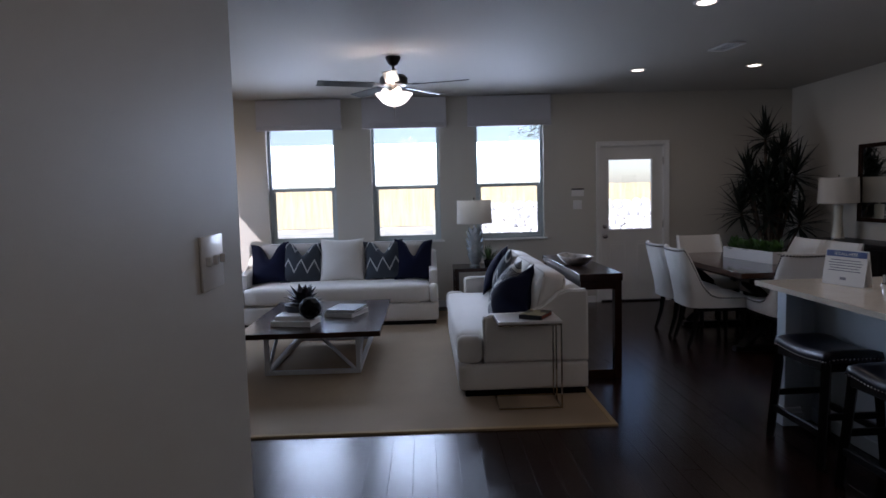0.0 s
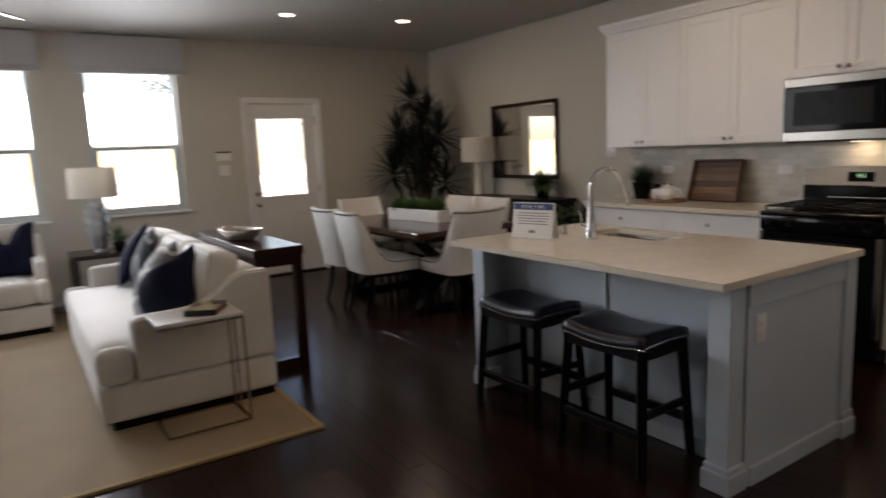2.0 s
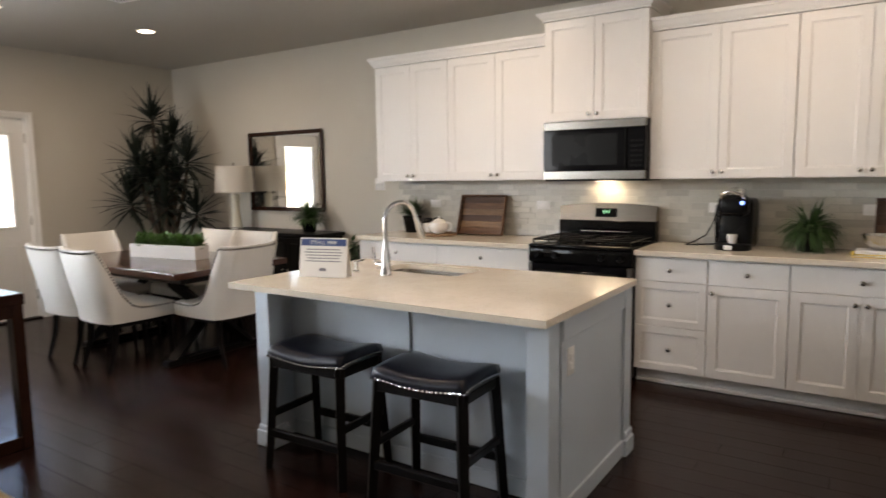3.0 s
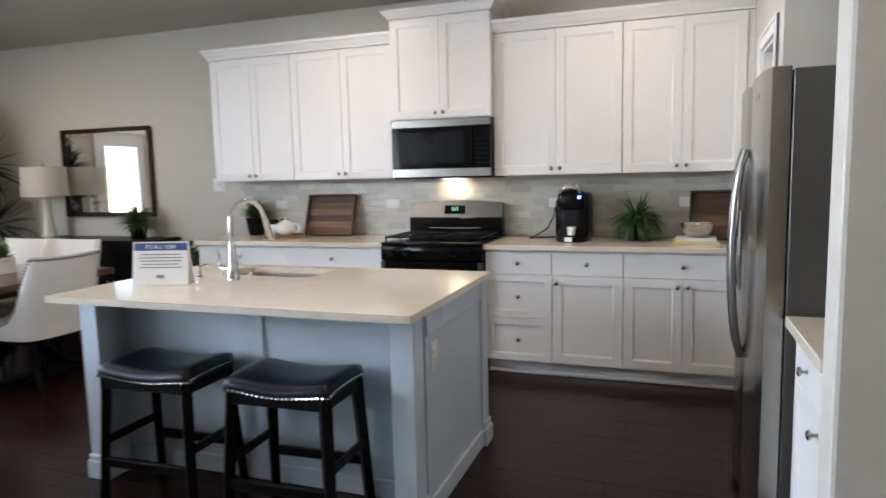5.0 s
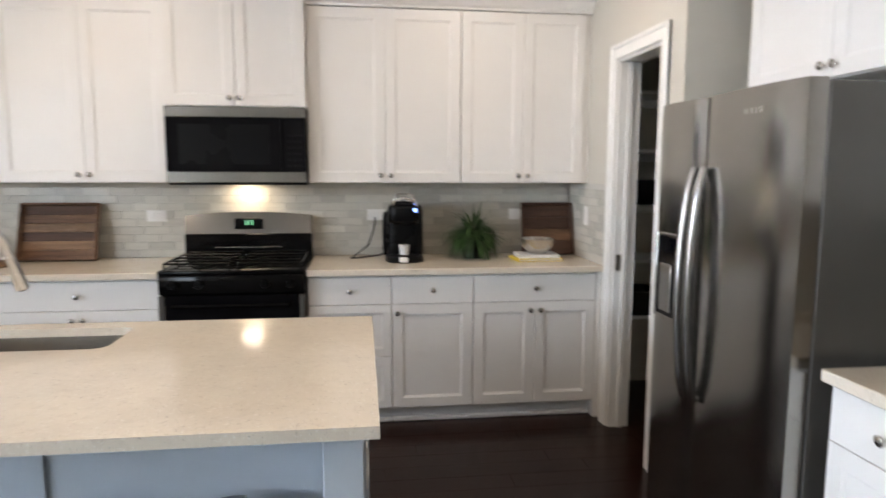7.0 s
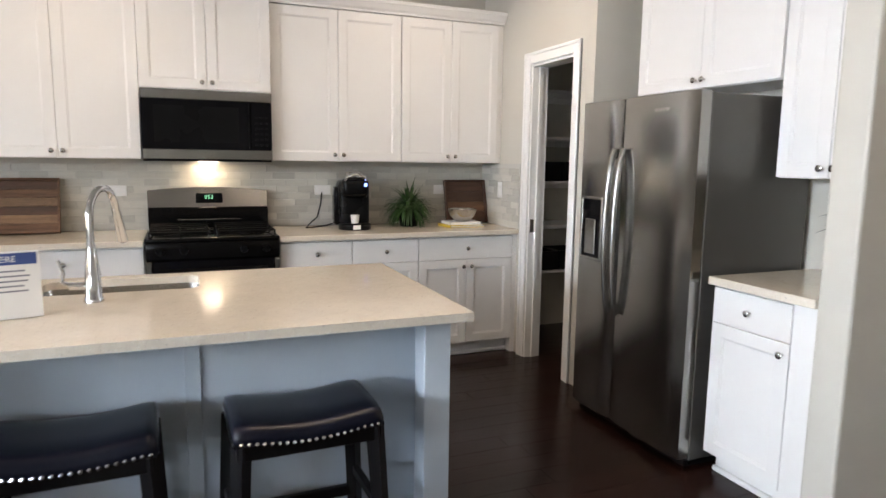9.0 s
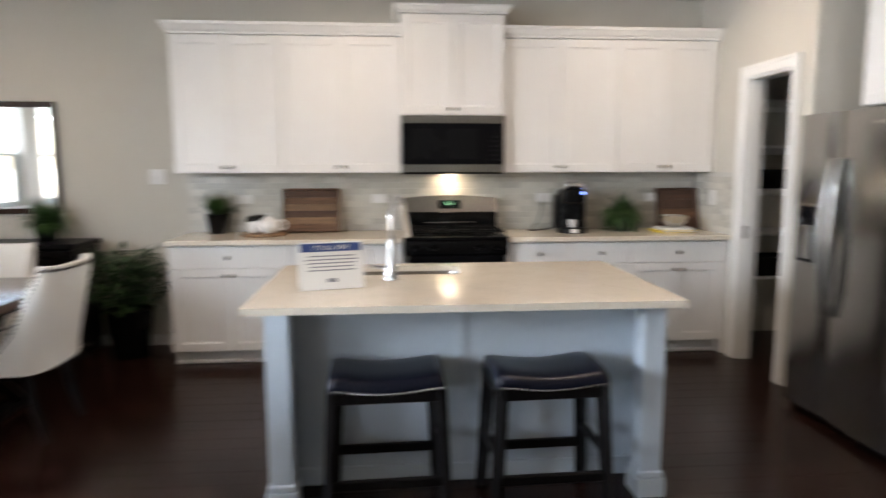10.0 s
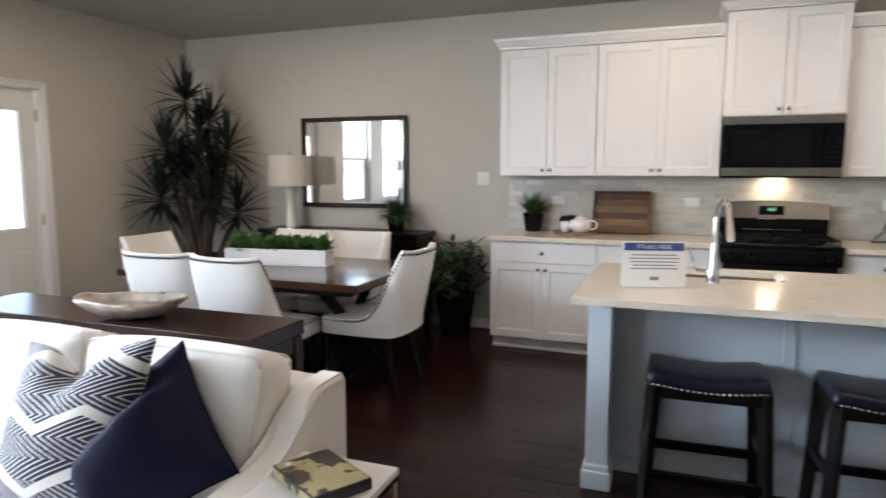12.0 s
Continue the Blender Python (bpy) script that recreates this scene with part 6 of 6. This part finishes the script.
for x, y, z, L in HEADS:
    s = part("stem", tube(bmesh.new(), [(x * 0.25, y * 0.25, 0.29), (x * 0.35, y * 0.35, 0.29 + (z - 0.29) * 0.35), (x * 0.8, y * 0.8, 0.29 + (z - 0.29) * 0.75), (x, y, z)], [0.026, 0.022, 0.018, 0.013], 8), BARK, palm, smooth=True)
    bm = bmesh.new()
    for k in range(46):
        a, u = k * 2.39996 + rnd.uniform(-0.3, 0.3), (k + 0.5) / 46
        el = radians(-30 + 118 * u + rnd.uniform(-9, 9))
        blade(bm, (x, y, z + 0.12 * (u - 0.5)), (math.cos(a) * math.cos(el), math.sin(a) * math.cos(el), math.sin(el)), 0.88 * L * rnd.uniform(0.7, 1.12), 0.046 * rnd.uniform(0.8, 1.25), 0.5 * rnd.uniform(0.3, 1.6), 5, 0.35)
    for v in bm.verts:
        v.co.x = max(v.co.x, XW + 4.92 + 0.02 + 0.01 * rnd.random())
        v.co.y = min(v.co.y, 0.58 - 0.02 - 0.01 * rnd.random())
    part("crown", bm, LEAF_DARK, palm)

potted(Matrix.Translation((-2.44, -0.30, 0)), "bushy dark green plant in a black floor pot beside the cabinets", 0.17, 0.36, bushy(460, 0.24, 0.38, 0.80, 0.095, 4), mat=material("deep_green_leaf", (0.025, 0.055, 0.018), 0.35, vary=0.4, scale=6, random_tone=0.4, island=True))

# ---- things on the kitchen counters ----
CT = 0.9085
potted(Matrix.Translation((-1.80, -0.14, CT)), "spiky green herb in a black pot on the counter", 0.088, 0.15, fern(230, 0.2, 0.145, 0.012, 6, 0.5))
potted(Matrix.Translation((1.37, -0.22, CT)), "full spider plant in a black pot on the counter", 0.085, 0.13, fern(330, 0.225, 0.125, 0.022, 7, 2.6))
potted(Matrix.Translation((2.42, -2.86, CT)), "small green plant in a tall black pot on the side worktop", 0.05, 0.17, bushy(60, 0.09, 0.18, 0.30, 0.05, 8))
SLICE = material("wood_slice", (0.22, 0.13, 0.07), 0.6, vary=0.4, scale=20, bump=0.2)
board = solid("wooden_board", lathe(bmesh.new(), [(0.165, 0), (0.17, 0.004), (0.17, 0.016), (0.163, 0.02)], 36), SLICE, "round live-edge wooden serving board under the tea set", "serving board", Matrix.Translation((-1.42, -0.30, CT)), smooth=True)
tp = thing("teapot", Matrix.Translation((-1.375, -0.34, CT + 0.0205)), "round white ceramic teapot on a wooden board", "teapot")
part("body", lathe(bmesh.new(), [(0.045, 0), (0.05, 0.004), (0.078, 0.03), (0.086, 0.06), (0.075, 0.092), (0.045, 0.11), (0.04, 0.112)], 30), WHITE, tp, smooth=True)
part("lid", lathe(bmesh.new(), [(0.043, 0.1125), (0.035, 0.12), (0.012, 0.126), (0.009, 0.132), (0.014, 0.14), (0.008, 0.148)], 24), WHITE, tp, smooth=True)
part("handle", tube(bmesh.new(), [(0.07, 0, 0.095)] + [(0.085 + 0.042 * math.sin(math.pi * k / 8), 0, 0.06 + 0.036 * math.cos(math.pi * k / 8)) for k in range(9)] + [(0.078, 0, 0.028)], 0.007, 10), WHITE, tp, smooth=True)
part("spout", tube(bmesh.new(), [(-0.07, 0, 0.045), (-0.10, 0, 0.065), (-0.115, 0, 0.10)], [0.018, 0.012, 0.009], 12), WHITE, tp, smooth=True)
for x, y in ((-1.50, -0.32), (-1.47, -0.22)):
    mg = thing("mug", Matrix.Translation((x, y, CT + 0.0205)), "white mug holding a crumpled black napkin", "mug")
    part("cup", lathe(bmesh.new(), [(0.028, 0), (0.03, 0.003), (0.038, 0.085), (0.036, 0.09), (0.034, 0.085)], 24), WHITE, mg, smooth=True)
    part("handle", tube(bmesh.new(), [(0.034 + 0.022 * math.sin(math.pi * k / 8), 0, 0.045 + 0.024 * math.cos(math.pi * k / 8)) for k in range(9)], 0.004, 8), WHITE, mg, smooth=True)
    bm = bmesh.new()
    bmesh.ops.create_icosphere(bm, subdivisions=3, radius=0.045)
    for v in bm.verts:
        v.co *= 1 + 0.45 * noise.noise(v.co * 32 + Vector((x, y, 0)))
        v.co.z = v.co.z * 0.7 + 0.10
    part("napkin", bm, IRON, mg, "crumpled black napkin", smooth="all")


def strip_tray(m, w, h, label, mats):
    t = thing("wooden_tray", m, label, "tray")
    n = len(mats)
    for k, mt in enumerate(mats):
        part("slat", one_box(-w / 2 + 0.012, w / 2 - 0.012, -0.012, -0.004, 0.012 + k * (h - 0.024) / n, 0.012 + (k + 1) * (h - 0.024) / n - 0.001, bevel=0.001), mt, t)
    for a in ((-w / 2, -w / 2 + 0.012, 0, h), (w / 2 - 0.012, w / 2, 0, h), (-w / 2 + 0.012, w / 2 - 0.012, 0, 0.012), (-w / 2 + 0.012, w / 2 - 0.012, h - 0.012, h)):
        part("rim", one_box(a[0], a[1], -0.042, -0.002, a[2], a[3], bevel=0.002), mats[0], t)
    return t


W1 = material("acacia_brown", (0.14, 0.07, 0.035), 0.45, vary=0.45, scale=5, fine=40, bump=0.08, stretch=(1, 9, 9))
W2 = material("acacia_tan", (0.20, 0.115, 0.06), 0.45, vary=0.4, scale=5, fine=40, bump=0.08, stretch=(1, 9, 9))
W3 = material("acacia_dark", (0.075, 0.035, 0.02), 0.45, vary=0.4, scale=5, fine=40, bump=0.08, stretch=(1, 9, 9))
strip_tray(pose(-1.09, -0.135, CT, -17, 0, 0), 0.44, 0.345, "rectangular striped acacia tray leaning on the backsplash", [W1, W2, W3, W2, W1, W3])
strip_tray(pose(1.875, -0.125, CT, -15, 0, -3), 0.335, 0.335, "dark reddish wooden tray leaning on the backsplash", [W3, W1, W3, W3])
YELLOW = material("yellow_book_cover", (0.70, 0.50, 0.05), 0.5, bump=0)
book(pose(1.74, -0.335, CT, 0, 0, 4), 0.28, 0.2, 0.016, YELLOW, "thin yellow book under a white one")
book(pose(1.745, -0.33, CT + 0.017, 0, 0, -2), 0.25, 0.19, 0.02, PAPER, "white book under the silver bowl")
hb = thing("metal_bowl", Matrix.Translation((1.75, -0.33, CT + 0.0375)) @ Matrix.Scale(1.2, 4), "hammered silver bowl on a stack of books", "bowl")
part("bowl", lathe(bmesh.new(), [(0.04, 0), (0.045, 0.003), (0.078, 0.035), (0.09, 0.075), (0.087, 0.076), (0.072, 0.04), (0.04, 0.012)], 30), material("hammered_silver", (0.55, 0.54, 0.52), 0.22, 1.0, vary=0.1, scale=30, fine=60, bump=0.8), hb, smooth=True)

cm = thing("coffee_maker", pose(0.945, -0.25, CT, 0, 0, -6) @ Matrix.Diagonal((1.25, 1.15, 1.12, 1)), "black single-serve coffee maker with a chrome handle, blue light on", "coffee maker")
part("body", soft(bmesh.new(), 0, 0.03, 0.15, 0.17, 0.19, 0.30, r=0.03, n=6), BLACK_PLASTIC, cm, smooth="all")
part("base", lathe(bmesh.new(), [(0.088, 0), (0.09, 0.004), (0.09, 0.03), (0.082, 0.036)], 28, at=(0, -0.07, 0)), BLACK_PLASTIC, cm, smooth=True)
part("brew_head", soft(bmesh.new(), 0, -0.065, 0.255, 0.15, 0.12, 0.12, r=0.035, n=6), BLACK_PLASTIC, cm, smooth="all")
part("water_tank", soft(bmesh.new(), -0.088, 0.04, 0.14, 0.04, 0.14, 0.24, r=0.018, n=5), BLACK_GLASS, cm, smooth="all")
part("handle", tube(bmesh.new(), [(-0.055, -0.10, 0.29), (-0.05, -0.125, 0.325), (0, -0.135, 0.345), (0.05, -0.125, 0.325), (0.055, -0.10, 0.29)], 0.009, 10), CHROME, cm, "chrome lid handle", smooth=True)
part("lid", lathe(bmesh.new(), [(0.05, 0.31), (0.055, 0.32), (0.045, 0.352), (0.02, 0.362)], 24, at=(0, -0.05, 0)), CHROME, cm, smooth=True)
part("power_light", one_box(0.045, 0.062, -0.129, -0.124, 0.265, 0.285, bevel=0.002), glow("blue_light", (0.1, 0.25, 1.0), 0.9), cm)
part("label", one_box(-0.02, 0.02, -0.163, -0.160, 0.006, 0.032), PAPER, cm)
part("cup", lathe(bmesh.new(), [(0.02, 0.037), (0.026, 0.09), (0.024, 0.09)], 20, at=(0, -0.08, 0)), WHITE, cm, smooth=True)
part("power_cord", tube(bmesh.new(), [(-0.07, 0.12, 0.03), (-0.14, 0.10, 0.008), (-0.22, 0.02, 0.006), (-0.26, -0.02, 0.008), (-0.24, 0.06, 0.02), (-0.19, 0.12, 0.06), (-0.165, 0.17, 0.14), (-0.155, 0.195, 0.235)], 0.004, 8), BLACK_PLASTIC, cm, smooth=True)
part("plug", one_box(-0.17, -0.14, 0.19, 0.215, 0.225, 0.255, bevel=0.004), BLACK_PLASTIC, cm)

for x in (-0.56, -1.62, 0.779, 1.70):
    wall_plate("outlet", pose(x, -0.0105, 1.165, 0, 90, 0), "white electrical outlet plate laid sideways on the tiled backsplash", 1, "outlet", "outlet")
wall_plate("outlet", pose(XE - 0.0105, -0.35, 1.175, 0, 0, -90), "white electrical outlet plate on the pantry side wall", 1, "outlet", "outlet")

# ---- outdoors, seen through the panes ----
setting("ground", one_box(-400, XW - T - 0.001, -300, 300, -0.30, -0.12), GRASS_M)
fence = thing("fence", Matrix.Translation((-30, 0, -0.12)), "long sunlit cedar board fence across the lawn", "fence")
_bm = bmesh.new()
for k in range(230):
    y = -26 + k * 0.145
    box(_bm, 0, 0.02, y, y + 0.138, 0.03, 1.95 + 0.01 * math.sin(k * 1.7))
part("board", _bm, FENCE_M, fence, kind="stuff")
part("rail", one_box(-0.04, -0.001, -26, 7.3, 0.4, 0.49), FENCE_M, fence)
part("rail", one_box(-0.04, -0.001, -26, 7.3, 1.5, 1.59), FENCE_M, fence)
stones = thing("stone_wall", Matrix.Translation((-14, 0, -0.12)), "dry-laid pale boulder retaining wall in the garden", "stone wall")
rnd = random.Random(3)
_mesh = []
for k in range(3):
    bm = bmesh.new()
    bmesh.ops.create_icosphere(bm, subdivisions=2, radius=0.16)
    for v in bm.verts:
        v.co *= 1 + 0.35 * noise.noise(v.co * 7 + Vector((k * 5, 0, 0)))
    me = bpy.data.meshes.new("stone")
    bm.to_mesh(me)
    bm.free()
    me.materials.append(ROCK_M)
    _mesh.append(me)
for row in range(6):
    for k in range(34):
        s = new("stone", _mesh[(k + row) % 3])
        s.parent = stones
        s.matrix_basis = pose(-0.12 * row + rnd.uniform(-0.05, 0.05), -4.3 + k * 0.27 + (row % 2) * 0.13, 0.10 + row * 0.22, rnd.uniform(0, 90), rnd.uniform(0, 90), rnd.uniform(0, 360)) @ Matrix.Diagonal((1.1, rnd.uniform(0.85, 1.15), 0.85, 1))
solid("earth_bank", one_box(-3.5, -0.45, -4.6, 5.0, -0.1, 1.15, bevel=0.1), GRASS_M, "grassy earth bank held up by the boulder wall", "bank", Matrix.Translation((-14, 0, -0.12)))


def garden_tree(x, y, h, seed):
    r = random.Random(seed)
    t = thing("tree", Matrix.Translation((x, y, -0.12)), "leafy green garden tree beyond the lawn", "tree")
    bm = tube(bmesh.new(), [(0, 0, 0), (0.05, 0.03, h * 0.4), (0.0, 0.1, h * 0.8)], [0.14, 0.10, 0.04], 8)
    for k in range(7):
        a = k * 0.9 + r.random()
        tube(bm, [(0.03, 0.03, h * (0.35 + 0.06 * k)), (math.cos(a) * h * 0.25, math.sin(a) * h * 0.25, h * (0.5 + 0.06 * k))], [0.05, 0.015], 6)
    part("trunk", bm, BARK, t)
    bm = bmesh.new()
    for c in range(26):
        a, rr, z = r.uniform(0, 6.283), h * 0.3 * r.random() ** 0.5, h * r.uniform(0.5, 0.98)
        for k in range(60):
            d = Vector((r.gauss(0, 1), r.gauss(0, 1), r.gauss(0, 0.7))) * h * 0.055
            b = r.uniform(0, 6.283)
            blade(bm, Vector((math.cos(a) * rr, math.sin(a) * rr, z)) + d, (math.cos(b), math.sin(b), r.uniform(-0.5, 0.5)), 0.16, 0.10, 0.3, 2)
    part("crown", bm, LEAF, t, kind="stuff")


garden_tree(-19.5, 0.3, 5.6, 1)
garden_tree(-20.0, 5.4, 5.0, 2)

# ---- backsplash tiles ----
TW, TH, GAPW = 0.152, 0.0478, 0.003


def tile_mesh(w):
    bm = one_box(0, w - GAPW, -0.0095, -0.002, 0, TH - GAPW, bevel=0.0012)
    me = bpy.data.meshes.new("tile")
    bmesh.ops.recalc_face_normals(bm, faces=bm.faces)
    bm.to_mesh(me)
    bm.free()
    me.materials.append(TILE)
    return me


def tiled(m, length, label):
    back = thing("backsplash", m, label, "tiled backsplash")
    rows = int((1.371 - 0.909) / TH)
    part("grout", one_box(0, length, -0.0055, -0.0002, 0.9085, 1.3715), GROUT, back)
    cache = {}
    for r in range(rows):
        x = -(r % 2) * TW / 2 - (r % 4) * 0.011
        while x < length - 0.012:
            a, b = max(0, x), min(length, x + TW)
            if b - a > 0.012:
                w = round(b - a, 4)
                if w not in cache:
                    cache[w] = tile_mesh(w)
                t = new("tile", cache[w])
                t.parent = back
                t.matrix_basis = pose(a, random.uniform(-0.0007, 0.0007), 0.9105 + r * TH)
            x += TW
    return back


tiled(Matrix.Translation((-2.045, 0, 0)), 4.09, "grey green glazed brick tiles behind the counters")
tiled(pose(XE, -0.02, 0, 0, 0, -90), 0.62, "grey green glazed brick tiles on the pantry side wall")

# ---- floor planks ----
rnd = random.Random(12)
PW = 0.127
_cache = {}
_far = bmesh.new()
_near = []
y = YS
row = 0
while y < -0.001:
    x = XW - rnd.uniform(0, 1.0)
    w = min(PW, -y)
    while x < 5.2:
        L = rnd.choice((0.6, 0.8, 1.0, 1.2))
        a, b = max(XW, x), min(5.2, x + L)
        if b - a > 0.03:
            if -2.6 < (a + b) / 2 < 2.0 and -4.6 < y < -0.6:
                _near.append((a, b - a, y, w))
            else:
                _far_box = (a + 0.0008, b - 0.0008, y + 0.0008, y + w - 0.0008)
                _z = rnd.uniform(-0.0006, 0)
                vs = [_far.verts.new(v) for v in ((_far_box[0], _far_box[2], _z), (_far_box[1], _far_box[2], _z), (_far_box[1], _far_box[3], _z), (_far_box[0], _far_box[3], _z))]
                lo = [_far.verts.new((v.co.x, v.co.y, -0.0115)) for v in vs]
                _far.faces.new(vs)
                for k in range(4):
                    _far.faces.new((vs[k], lo[k], lo[(k + 1) % 4], vs[(k + 1) % 4]))
        x += L
    y += PW
    row += 1
_near.sort(key=lambda p: (p[0] + p[1] / 2 - 0.0) ** 2 + (p[2] + 3.4) ** 2)
for a, L, y, w in _near[:300]:
    key = (round(L, 3), round(w, 3))
    if key not in _cache:
        bm = one_box(0.0008, L - 0.0008, 0.0008, w - 0.0008, -0.0115, 0, bevel=0.0007)
        me = bpy.data.meshes.new("plank")
        bmesh.ops.recalc_face_normals(bm, faces=bm.faces)
        bm.to_mesh(me)
        bm.free()
        me.materials.append(PLANK)
        _cache[key] = me
    p = new("plank", _cache[key])
    p.parent, p.location = floor, (a, y, rnd.uniform(-0.0006, 0))
for a, L, y, w in _near[300:]:
    vs = [_far.verts.new(v) for v in ((a + 0.0008, y + 0.0008, 0), (a + L - 0.0008, y + 0.0008, 0), (a + L - 0.0008, y + w - 0.0008, 0), (a + 0.0008, y + w - 0.0008, 0))]
    _far.faces.new(vs)
_me = bpy.data.meshes.new("far_planks")
_far.to_mesh(_me)
_far.free()
_me.materials.append(PLANK_FAR)
_o = new("far_planks", _me)
_o.parent = floor
tagged(_o, kind="stuff")
